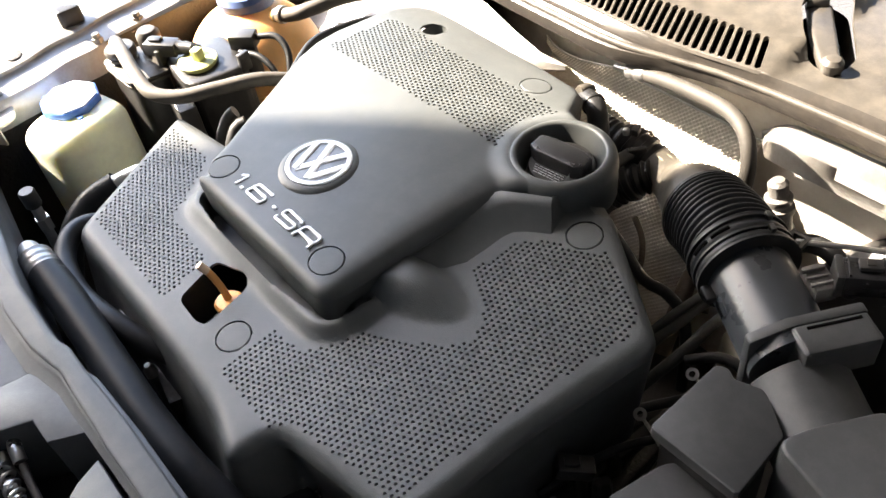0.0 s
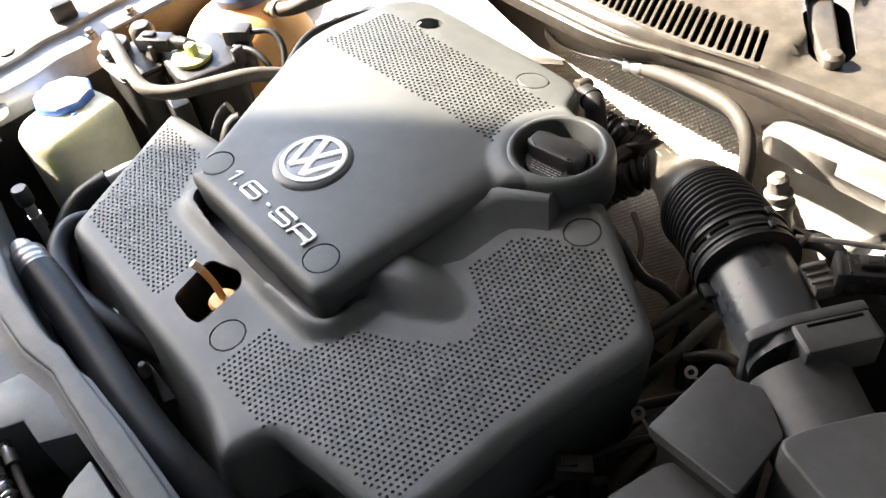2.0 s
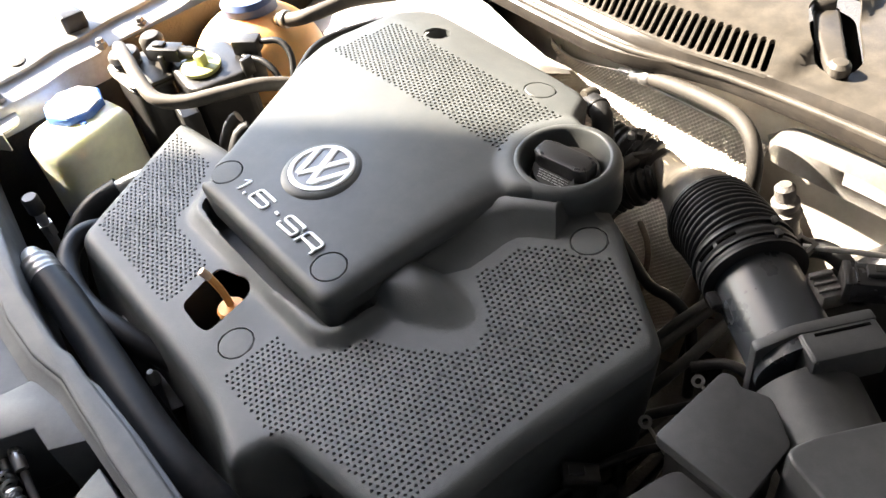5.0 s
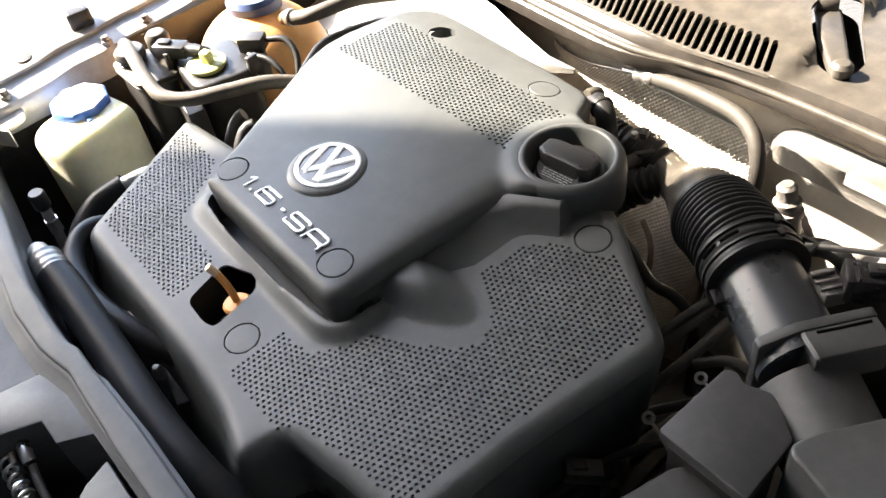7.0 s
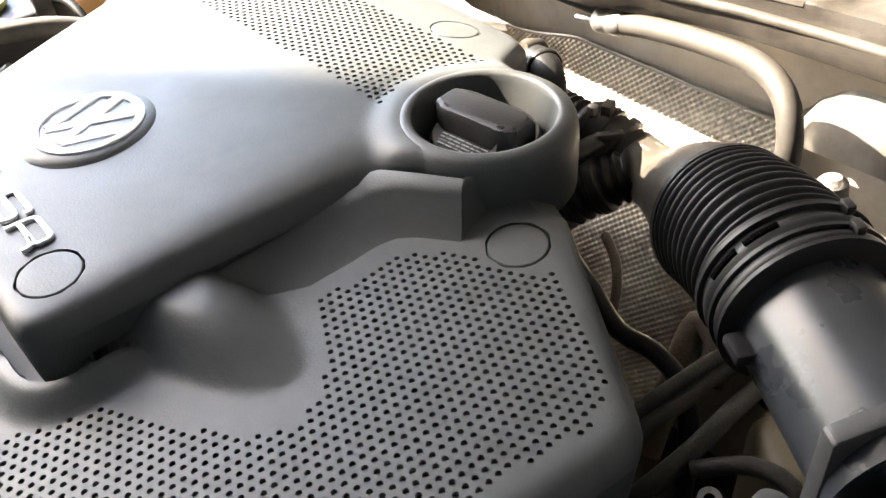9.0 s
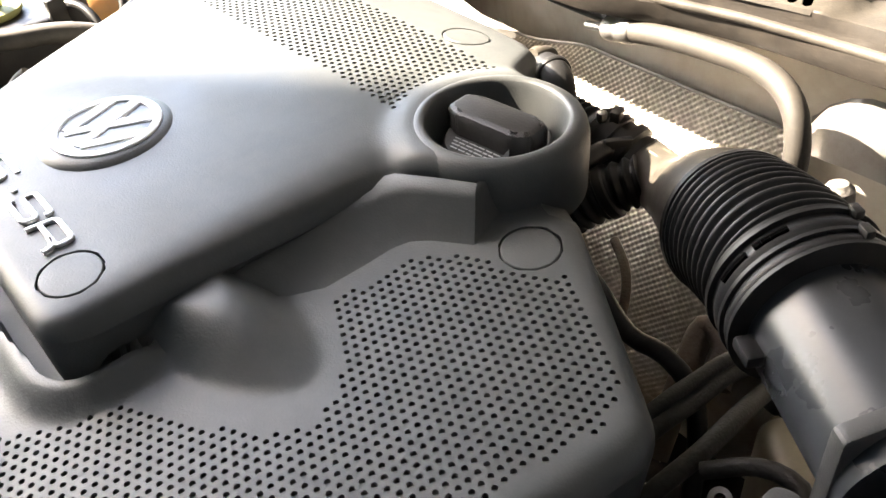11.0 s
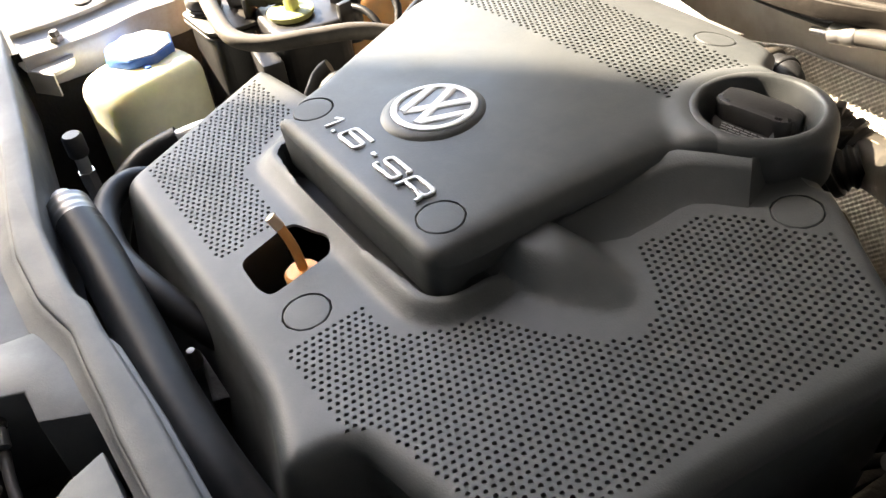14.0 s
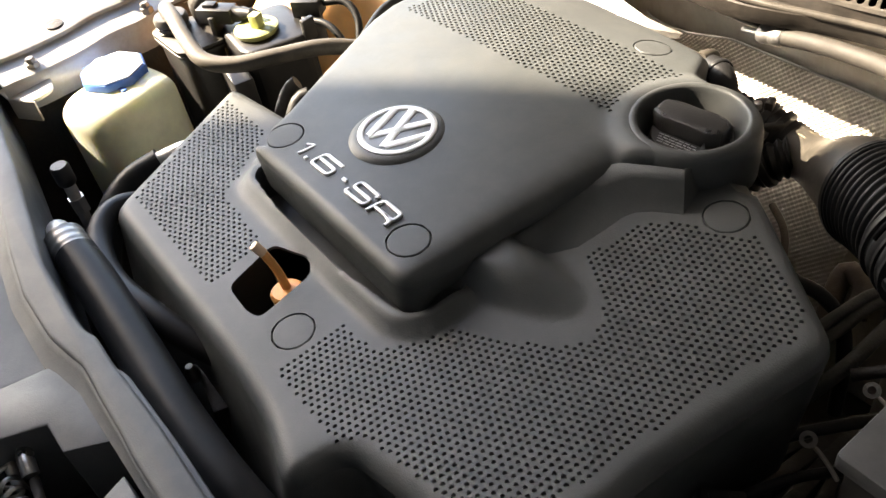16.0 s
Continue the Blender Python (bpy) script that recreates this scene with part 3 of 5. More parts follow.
lettered(-0.0480, 0.8026, [([(0.0010, 0.0), (0.0010, 0.0154), (-0.0052, 0.0108)], False)])
part("stroke", block(0.0034, 0.0030, 0.0016, Matrix.Translation((-0.0375, -0.0615, 0.8022)), 0.0004), M_LETTER, lettering)
lettered(-0.0310, 0.8032, [([(0.0240, 0.0151), (0.0012, 0.0151), (0.0012, 0.0013), (0.0240, 0.0013), (0.0240, 0.0090), (0.0030, 0.0090)], False)])
lettered(0.0178, 0.8034, [([(0.0240, 0.0118), (0.0240, 0.0151), (0.0012, 0.0151), (0.0012, 0.0082), (0.0240, 0.0082), (0.0240, 0.0013), (0.0012, 0.0013), (0.0012, 0.0046)], False)])
lettered(0.0470, 0.8032, [([(0.0012, 0.0), (0.0012, 0.0151), (0.0225, 0.0151), (0.0238, 0.0066), (0.0012, 0.0066)], False), ([(0.0150, 0.0066), (0.0232, 0.0050), (0.0240, 0.0)], False)])

# oil filler cap in its well
oil = thing("oil_filler_cap", "black ribbed oil filler cap with a grip bar and white print", "oil cap")
at = Matrix.Translation((*RING, 0))
part("cap_disc", lathe([(0.0285, 0.765), (0.0300, 0.791), (0.0285, 0.7940), (0.0180, 0.7950)], at, 44), M_BLACK, oil)
grip_turn = Matrix.Translation((*RING, 0.7915)) @ Matrix.Rotation(radians(7), 4, 'Z')
part("grip", prism(rounded([(-0.0285, -0.0080), (-0.0190, -0.0125), (0.0200, -0.0125), (0.0285, -0.0075), (0.0285, 0.0075), (0.0200, 0.0120), (-0.0190, 0.0120), (-0.0285, 0.0080)], 0.003, 3), 0.0, 0.0172, 0.0036, grip_turn), M_BLACK, oil)
random.seed(11)
for i in range(4):
    x = -0.0170 + 0.0012 * i
    while x < 0.0150 - 0.0016 * i:
        w = random.uniform(0.0022, 0.0058)
        part("print_bar", block(w, 0.0009, 0.0003, grip_turn @ Matrix.Translation((x + w / 2, -0.0150 - i * 0.0027, 0.0034)), 0), M_PRINT, oil)
        x += w + 0.0011

# dipstick
dip = thing("oil_dipstick", "orange plastic oil dipstick handle in the cover's slot", "dipstick")
part("handle_disc", lathe([(0.006, 0.700), (0.006, 0.742), (0.0125, 0.745), (0.0130, 0.7500), (0.0110, 0.7525), (0.005, 0.7530)], Matrix.Translation((0.022, -0.128, 0)), 28), M_ORANGE, dip)
part("pull_tab", sweep([(0.021, -0.127, 0.750), (0.017, -0.128, 0.768), (0.011, -0.131, 0.782), (0.0075, -0.1345, 0.7905)], 0.0034, 12), M_ORANGE, dip)
part("tab_tip", sweep([(0.0105, -0.1313, 0.7832), (0.0070, -0.1349, 0.7917)], 0.0037, 12), M_PEACH, dip, "pale peach tip")

# ---- intake side ----
def ring_on(axis_a, axis_b, r, width, t=0.5, sides=36):
    """A band round an axis."""
    a, b = Vector(axis_a), Vector(axis_b)
    c, d = a.lerp(b, t), (b - a).normalized()
    return lathe([(r * 0.96, -width / 2), (r, -width / 2 + 0.0006), (r, width / 2 - 0.0006), (r * 0.96, width / 2)],
                 Matrix.Translation(c) @ d.to_track_quat('Z', 'Y').to_matrix().to_4x4(), sides)


intake = thing("intake_hose", "black corrugated rubber intake hose with a smooth dusty elbow", "hose")
EL = [(0.138, 0.294, 0.706), (0.160, 0.284, 0.711), (0.186, 0.270, 0.721), (0.208, 0.2560, 0.734), (0.232, 0.2405, 0.7490), (0.258, 0.2215, 0.7610)]
BEL = [(0.2540, 0.2240, 0.7590), (0.272, 0.2130, 0.7665), (0.290, 0.2020, 0.7720), (0.307, 0.1920, 0.7745)]
CUFF = [(0.303, 0.194, 0.7742), (0.327, 0.1795, 0.7740)]


def elbow_radius(t):
    return 0.0205 + 0.0172 * float(bump_step(np.array(t), 0.22, 1.0))


def bellows_radius(t):
    wave = math.cos(t * 2 * math.pi * 11)
    return 0.0385 + 0.0016 * (abs(wave) ** 0.6) * (1 if wave > 0 else -1)


part("elbow", sweep(EL, elbow_radius, 40, step=0.003), M_RUBBER_DUSTY, intake, "smooth dusty elbow")
part("label_patch", block(0.020, 0.011, 0.0010, Matrix.Translation((0.164, 0.2820, 0.7322)) @ Matrix.Rotation(radians(-27), 4, 'Z') @ Matrix.Rotation(radians(-17), 4, 'Y'), 0.0004), M_PALE, intake)
part("bellows", sweep(BEL, bellows_radius, 44, step=0.00045), M_RUBBER, intake, "finely ribbed bellows")
part("elbow_bead", ring_on(BEL[0], BEL[1], 0.0405, 0.005, 0.06), M_RUBBER, intake)
part("cuff", sweep(CUFF, lambda t: 0.0402 + 0.0008 * math.cos(t * 2 * math.pi * 2.5), 44, step=0.001), M_RUBBER, intake)
for t in (0.12, 0.62, 0.95):
    part("bead", ring_on(*CUFF, 0.0418, 0.0032, t, 44), M_RUBBER, intake)
cuff_d = (Vector(CUFF[1]) - Vector(CUFF[0])).normalized()
cuff_up = Vector((0, 0, 1)) - cuff_d * cuff_d.z
cuff_up.normalize()
cuff_side = cuff_d.cross(cuff_up)


def round_cuff(angle, r, along):
    """A place on the cuff: degrees from its top towards the engine, radius, length along."""
    return Vector(CUFF[0]) + cuff_d * along + (cuff_up * math.cos(radians(angle)) + cuff_side * math.sin(radians(angle))) * r


for ang, al in ((-26, 0.006), (-20, 0.021)):
    p = round_cuff(ang, 0.0425, al)
    part("clip_tab", block(0.007, 0.0045, 0.0045, Matrix.Translation(p - Vector((0, 0, 0.002))) @ Matrix.Rotation(radians(-30), 4, 'Z'), 0.0008), M_BLACK, intake)
# black cords on the cuff stand in for the dark inside its slits
for k in range(9):
    p, q = round_cuff(20 + k * 5.6, 0.0408, 0.010), round_cuff(20 + (k + 1) * 5.6, 0.0408, 0.010)
    if k != 4:
        part("slit", sweep([p, q], 0.0018, 8, False), M_VOID, intake)
p = round_cuff(88, 0.037, 0.038)
part("lug", block(0.015, 0.009, 0.007, Matrix.Translation(p - Vector((0, 0, 0.007))) @ Matrix.Rotation(radians(-31), 4, 'Z'), 0.002), M_RUBBER, intake)

maf = thing("air_mass_meter", "glossy black air mass meter tube with a square flange and plug", "air mass meter")
MA, MB = Vector((0.318, 0.185, 0.7722)), Vector((0.396, 0.1395, 0.7625))
MD = (MB - MA).normalized()
MQ = MD.to_track_quat('Z', 'Y').to_matrix().to_4x4()
part("tube", sweep([MA, MB], 0.0335, 48, False), M_TUBE, maf)
flat_turn = Matrix.Translation(MB) @ Matrix.Rotation(math.atan2(MD.y, MD.x), 4, 'Z')
side_on = flat_turn @ Matrix(((0, 0, 1, 0), (1, 0, 0, 0), (0, 1, 0, 0), (0, 0, 0, 1)))
flange = part("flange", prism(rounded([(-0.034, -0.048), (0.048, -0.048), (0.052, 0.010), (0.051, 0.0370), (-0.006, 0.0370), (-0.035, 0.0280)], 0.003, 3), -0.0145, -0.0055, 0.0015, side_on), M_BOX, maf, "square dark grey flange")
part("flange_hood", prism(rounded([(-0.006, 0.004), (0.050, 0.004), (0.050, 0.0362), (-0.006, 0.0362)], 0.003, 3), -0.0065, 0.0190, 0.0022, side_on), M_BOX, flange)
# black strip on the hood stands in for the dark of its groove
part("hood_groove", block(0.0022, 0.040, 0.0006, flat_turn @ Matrix.Translation((-0.0020, 0.024, 0.0362)), 0), M_VOID, flange)
sensor = part("sensor_housing", block(0.026, 0.018, 0.015, Matrix.Translation((0.375, 0.192, 0.783)) @ Matrix.Rotation(radians(-30), 4, 'Z'), 0.002), M_CAST, maf, "dull grey sensor housing")
for k in (0.007, 0.014):
    part("sensor_rib", block(0.0022, 0.017, 0.003, Matrix.Translation((0.368 + k * 0.87, 0.193 - k * 0.5, 0.7975)) @ Matrix.Rotation(radians(-30), 4, 'Z'), 0.0005), M_CAST, sensor)
part("sensor_rib", block(0.003, 0.018, 0.004, Matrix.Translation((0.368, 0.193, 0.798)) @ Matrix.Rotation(radians(-30), 4, 'Z'), 0.0005), M_CAST, sensor)
plug = thing("sensor_plug", "black square electrical plug on the air mass meter", "electrical plug")
plug_m = Matrix.Translation((0.398, 0.210, 0.790)) @ Matrix.Rotation(radians(38), 4, 'Z')
part("plug_body", block(0.034, 0.022, 0.020, plug_m, 0.002), M_GLOSSY, plug)
part("latch", block(0.016, 0.010, 0.004, plug_m @ Matrix.Translation((0.002, 0, 0.0215)), 0.0008), M_BLACK, plug)
part("window", block(0.006, 0.005, 0.0008, plug_m @ Matrix.Translation((0.002, 0, 0.0256)), 0), M_DARK, plug)
for k in (-1, 1):
    part("grip_rib", block(0.002, 0.020, 0.003, plug_m @ Matrix.Translation((k * 0.012, 0, 0.0195)), 0.0005), M_GLOSSY, plug)
part("collar", block(0.006, 0.024, 0.022, plug_m @ Matrix.Translation((-0.018, 0, -0.001)), 0.0015), M_BLACK, plug)
part("boot", sweep([(0.414, 0.214, 0.790), (0.440, 0.238, 0.782), (0.470, 0.262, 0.760)], 0.0085, 14), M_RUBBER, plug)

breather = thing("breather_tee", "black ribbed crankcase breather hoses with a clamp", "hose")
part("valve", lathe([(0.0165, -0.024), (0.0195, -0.020), (0.0195, -0.010), (0.0225, -0.009), (0.0225, -0.003), (0.0205, -0.002), (0.0205, 0.004), (0.0235, 0.005), (0.0235, 0.011), (0.020, 0.013), (0.020, 0.022)],
                    Matrix.Translation((0.122, 0.288, 0.715)) @ Vector((0.8, 0.05, -0.25)).to_track_quat('Z', 'Y').to_matrix().to_4x4(), 32), M_BLACK, breather)
part("branch", sweep([(0.160, 0.268, 0.718), (0.148, 0.257, 0.711), (0.136, 0.246, 0.700), (0.122, 0.236, 0.685), (0.112, 0.23, 0.66)], lambda t: 0.0160 + 0.0014 * math.cos(t * 75), 26, step=0.0010), M_RUBBER, breather)
part("branch_clamp", ring_on((0.148, 0.257, 0.711), (0.140, 0.250, 0.704), 0.0190, 0.007, 0.4, 28), M_BLACK, breather)
part("inlet", sweep([(0.070, 0.287, 0.722), (0.092, 0.287, 0.721), (0.108, 0.288, 0.718)], lambda t: 0.0150 + 0.0010 * math.cos(t * 40), 22, step=0.001), M_RUBBER, breather)
part("clamp", ring_on((0.100, 0.288, 0.722), (0.112, 0.288, 0.718), 0.0205, 0.006, 0.5, 28), M_BLACK, breather)
part("cam_tab", block(0.007, 0.011, 0.010, Matrix.Translation((0.120, 0.288, 0.735)) @ Matrix.Rotation(radians(20), 4, 'Z'), 0.001), M_BLACK, breather)
part("cam_tab", block(0.005, 0.018, 0.007, Matrix.Translation((0.134, 0.274, 0.728)) @ Matrix.Rotation(radians(-35), 4, 'Z'), 0.001), M_BLACK, breather)
part("stub", sweep([(0.126, 0.278, 0.722), (0.128, 0.262, 0.727), (0.124, 0.250, 0.722)], 0.0070, 14), M_BLACK, breather)
part("clip_screw", lathe([(0.0035, 0), (0.0035, 0.006), (0.002, 0.007)], Matrix.Translation((0.113, 0.281, 0.737)), 8), M_STEEL, breather)
injector = thing("vacuum_elbow", "dark rubber vacuum elbow at the cover's rear corner", "hose")
part("head", lathe([(0.006, -0.010), (0.0075, -0.006), (0.0075, 0.006), (0.0055, 0.010)], Matrix.Translation((0.061, 0.277, 0.767)) @ Matrix.Rotation(radians(70), 4, 'X'), 20), M_RUBBER_DUSTY, injector)
part("leg", sweep([(0.064, 0.274, 0.762), (0.078, 0.269, 0.766), (0.091, 0.262, 0.765), (0.100, 0.255, 0.750), (0.104, 0.251, 0.715)], 0.0105, 18), M_RUBBER, injector)
part("leg_bead", ring_on((0.078, 0.269, 0.766), (0.084, 0.266, 0.766), 0.0122, 0.005, 0.5, 22), M_RUBBER, injector)

# ---- airbox ----
airbox = thing("airbox", "dark grey plastic air filter box with a flat lid", "airbox")
plate_plan = [(0.3595, 0.0975), (0.3605, 0.0230), (0.433, 0.0230), (0.428, 0.081), (0.397, 0.1035), (0.376, 0.0955), (0.369, 0.1010)]
part("plate", prism(rounded(plate_plan, 0.004, 4), 0.755, 0.767, 0.0016), M_BOX, airbox)
# black instead of the box's grey: shade under the plate's overhang in the colour
part("shaded_plate_body", prism([(0.395 + (x - 0.395) * 0.86, 0.060 + (y - 0.060) * 0.84) for x, y in plate_plan], 0.60, 0.756, 0.002), M_BLACK, airbox)
part("outlet", sweep([MB + MD * 0.006 + Vector((0, 0, -0.014)), MB + MD * 0.05 + Vector((0, 0, -0.017)), MB + MD * 0.09 + Vector((0, 0, -0.020))], 0.0385, 48, False), M_BOX, airbox)
part("lid", prism(rounded([(0.430, 0.061), (0.440, 0.087), (0.468, 0.136), (0.66, 0.075), (0.66, 0.000), (0.474, 0.0490)], 0.014, 5), 0.56, 0.786, 0.0030, segments=3), M_BOX, airbox)
part("lower_half", prism(rounded([(0.375, 0.024), (0.386, 0.036), (0.44, 0.040), (0.64, 0.00), (0.62, -0.12), (0.42, -0.12), (0.364, -0.030)], 0.014, 5), 0.50, 0.736, 0.003, segments=3), M_BOX, airbox)

# ---- reservoirs ----
def loft(sections, sides=56, power=3.0):
    """A smooth vessel through level sections: (cx, cy, z, half width, half depth, turn in degrees)."""
    bm = bmesh.new()
    rings = []
    for cx, cy, z, a, b, turn in sections:
        ring = []
        for k in range(sides):
            t = 2 * math.pi * k / sides
            c, s_ = math.cos(t), math.sin(t)
            x, y = a * math.copysign(abs(c) ** (2 / power), c), b * math.copysign(abs(s_) ** (2 / power), s_)
            q = radians(turn)
            ring.append(bm.verts.new((cx + x * math.cos(q) - y * math.sin(q), cy + x * math.sin(q) + y * math.cos(q), z)))
        rings.append(ring)
    for a, b in zip(rings, rings[1:]):
        for k in range(sides):
            bm.faces.new((a[k], a[(k + 1) % sides], b[(k + 1) % sides], b[k]))
    bm.faces.new(rings[0][::-1])
    bm.faces.new(rings[-1])
    return bm


def dome_sections(cx, cy, a, b, z0, z1, round_r, turn=0.0, lean=(0.0, 0.0), neck=0.45):
    out = []
    for i in range(9):
        t = i / 8
        z = z0 + (z1 - round_r - z0) * t
        out.append((cx + lean[0] * (z - z1), cy + lean[1] * (z - z1), z, a, b, turn))
    for i in range(1, 13):
        q = math.pi / 2 * i / 12
        out.append((cx, cy, z1 - round_r + round_r * math.sin(q), a - round_r * (1 - math.cos(q)) * (1 if i < 12 else 1), b - round_r * (1 - math.cos(q)), turn))
    out.append((cx, cy, z1 + 0.0005, (a - round_r) * neck, (b - round_r) * neck, turn))
    return out


washer = thing("washer_bottle", "milky translucent plastic washer fluid bottle with a blue cap", "washer bottle")
part("bottle", loft(dome_sections(-0.343, -0.1180, 0.0440, 0.0525, 0.52, 0.763, 0.022, 14, (0.0, 0.0)), power=3.6), M_TANK, washer)
cap_at = Matrix.Translation((-0.361, -0.1080, 0)) @ Matrix.Rotation(radians(10), 4, 'Z')
cap = part("cap", lathe([(0.030, 0.757), (0.0340, 0.7605), (0.0345, 0.7690), (0.0330, 0.7710), (0.012, 0.7716)], cap_at, 8), M_BLUE, washer, "blue octagonal cap with sun glare painted on its top")
# thin pale disc paints the sun's glare onto the blue cap
part("cap_face", lathe([(0.0315, 0.7708), (0.0315, 0.7722), (0.0305, 0.7728)], cap_at, 8), M_GLARE_TOP, cap, "pale top with sun glare in its colour")
for k in range(3):
    part("print_bar", block(0.0012, 0.030 - 0.004 * k, 0.0004, cap_at @ Matrix.Translation((-0.0255 + 0.0028 * k, -0.004, 0.7727)), 0), M_BLUE, cap)
part("tab", block(0.014, 0.006, 0.005, cap_at @ Matrix.Translation((0.0300, -0.011, 0.760)), 0.001), M_BLUE, cap)

coolant = thing("coolant_tank", "amber round coolant expansion tank with a dark blue cap", "coolant tank")
ball = bmesh.new()
bmesh.ops.create_uvsphere(ball, u_segments=64, v_segments=40, radius=1.0, matrix=Matrix.Translation((-0.345, 0.117, 0.709)) @ Matrix.Diagonal((0.084, 0.084, 0.080, 1)))
part("tank", ball, M_COOLANT, coolant)
part("seam", sweep([(-0.345 + 0.0845 * math.cos(radians(a)), 0.117 + 0.0845 * math.sin(radians(a)), 0.709) for a in range(0, 361, 15)], 0.0022, 8), M_COOLANT, coolant)
part("cap", lathe([(0.024, 0.774), (0.0325, 0.780), (0.0335, 0.796), (0.029, 0.802), (0.012, 0.803)], Matrix.Translation((-0.352, 0.126, 0)), 40), M_NAVY, coolant, "dark blue ribbed cap")
part("spout", sweep([(-0.318, 0.135, 0.772), (-0.300, 0.136, 0.782), (-0.288, 0.140, 0.784)], 0.0065, 14), M_COOLANT, coolant)
return_hose = link("coolant_return_hose", sweep([(-0.300, 0.136, 0.783), (-0.278, 0.146, 0.787), (-0.262, 0.165, 0.792), (-0.255, 0.21, 0.79), (-0.27, 0.28, 0.76)], 0.0085, 14), M_HOSE_TAN)
tagged(return_hose, "grey dusty coolant return hose with a spring clip", "hose")
clip = link("spring_clip", ring_on((-0.296, 0.138, 0.784), (-0.286, 0.141, 0.786), 0.0105, 0.007, 0.5, 20), M_STEEL)
tagged(clip, "zinc spring clip on the coolant return hose", "hose clip")

steering = thing("steering_reservoir", "black power steering reservoir with a yellowed cap", "fluid reservoir")
part("body", prism(rounded([(-0.335, 0.000), (-0.252, -0.010), (-0.238, 0.062), (-0.325, 0.075)], 0.020, 6), 0.56, 0.781, 0.005, segments=3), M_BLACK, steering)
part("mount", prism([(-0.300, -0.022), (-0.250, -0.030), (-0.246, -0.010), (-0.296, -0.002)], 0.56, 0.760, 0.002), M_BLACK, steering)
part("ear", block(0.006, 0.014, 0.022, Matrix.Translation((-0.243, 0.058, 0.773)) @ Matrix.Rotation(radians(10), 4, 'Z'), 0.001), M_BLACK, steering)
part("ear", block(0.006, 0.014, 0.020, Matrix.Translation((-0.327, -0.002, 0.775)) @ Matrix.Rotation(radians(30), 4, 'Z'), 0.001), M_BLACK, steering)
lid = part("cap", lathe([(0.0190, 0.780), (0.0222, 0.784), (0.0222, 0.787), (0.0195, 0.7885), (0.008, 0.789)], Matrix.Translation((-0.2845, 0.0220, 0)), 40), M_LIME, steering, "yellowed screw cap with a square stub")
part("stub", block(0.0105, 0.0105, 0.014, Matrix.Translation((-0.2800, 0.0225, 0.7885)) @ Matrix.Rotation(radians(25), 4, 'Z'), 0.0012), M_LIME, lid)

canister = thing("purge_canister", "black plastic canister with a flanged lid and neck", "canister")
part("body", prism(rounded([(-0.394, -0.048), (-0.324, -0.046), (-0.316, -0.002), (-0.384, 0.000)], 0.014, 5), 0.56, 0.768, 0.003), M_BLACK, canister)
part("rim", prism(rounded([(-0.398, -0.052), (-0.320, -0.050), (-0.312, 0.002), (-0.388, 0.004)], 0.014, 5), 0.765, 0.769, 0.001), M_BLACK_DUSTY, canister)
part("rim", prism(rounded([(-0.398, -0.052), (-0.320, -0.050), (-0.312, 0.002), (-0.388, 0.004)], 0.014, 5), 0.7705, 0.7745, 0.001), M_BLACK_DUSTY, canister)
neck = part("neck", lathe([(0.0165, 0.768), (0.0165, 0.782), (0.018, 0.783), (0.018, 0.788), (0.016, 0.791), (0.006, 0.792)], Matrix.Translation((-0.378, -0.030, 0)), 28), M_BLACK_DUSTY, canister)
for z in (0.7745, 0.779):
    part("rib", lathe([(0.0165, z), (0.0178, z + 0.001), (0.0178, z + 0.0022), (0.0165, z + 0.003)], Matrix.Translation((-0.378, -0.030, 0)), 28), M_BLACK_DUSTY, neck)
part("spigot", lathe([(0.012, 0.772), (0.014, 0.784), (0.014, 0.796), (0.010, 0.801), (0.003, 0.802)], Matrix.Translation((-0.368, 0.004, 0)), 20), M_BLACK_DUSTY, canister)
connector = thing("purge_connector", "black electrical connector beside the canister neck", "electrical plug")
cm = Matrix.Translation((-0.329, 0.004, 0.786)) @ Matrix.Rotation(radians(35), 4, 'Z')
part("shell", block(0.040, 0.018, 0.016, cm, 0.002), M_BLACK, connector)
part("tab", block(0.014, 0.009, 0.004, cm @ Matrix.Translation((-0.006, 0, 0.0155)), 0.0008), M_BLACK, connector)
part("boot", lathe([(0.0085, 0.0), (0.007, 0.008), (0.008, 0.010), (0.006, 0.018), (0.007, 0.020), (0.004, 0.028)], cm @ Matrix.Translation((0.019, 0, 0.008)) @ Matrix.Rotation(radians(90), 4, 'Y'), 16), M_RUBBER, connector)
vent_hose = link("vent_hose", sweep([(-0.378, -0.030, 0.786), (-0.366, -0.034, 0.803), (-0.330, -0.040, 0.807), (-0.285, -0.047, 0.799), (-0.256, -0.046, 0.792), (-0.233, -0.026, 0.788), (-0.216, 0.010, 0.787), (-0.200, 0.052, 0.783), (-0.18, 0.10, 0.765)], 0.0078, 18), M_HOSE_TAN)
tagged(vent_hose, "dusty grey rubber vent hose bending behind the cover", "hose")
level_plug = thing("level_sensor_plug", "black level sensor plug with two cables on the coolant tank", "electrical plug")
lm = Matrix.Translation((-0.275, 0.078, 0.780)) @ Matrix.Rotation(radians(40), 4, 'Z')
part("socket", lathe([(0.013, 0.74), (0.013, 0.780), (0.011, 0.784)], Matrix.Translation((-0.278, 0.078, 0)), 20), M_BLACK, level_plug)
part("plug_body", block(0.030, 0.020, 0.018, lm, 0.002), M_BLACK, level_plug)
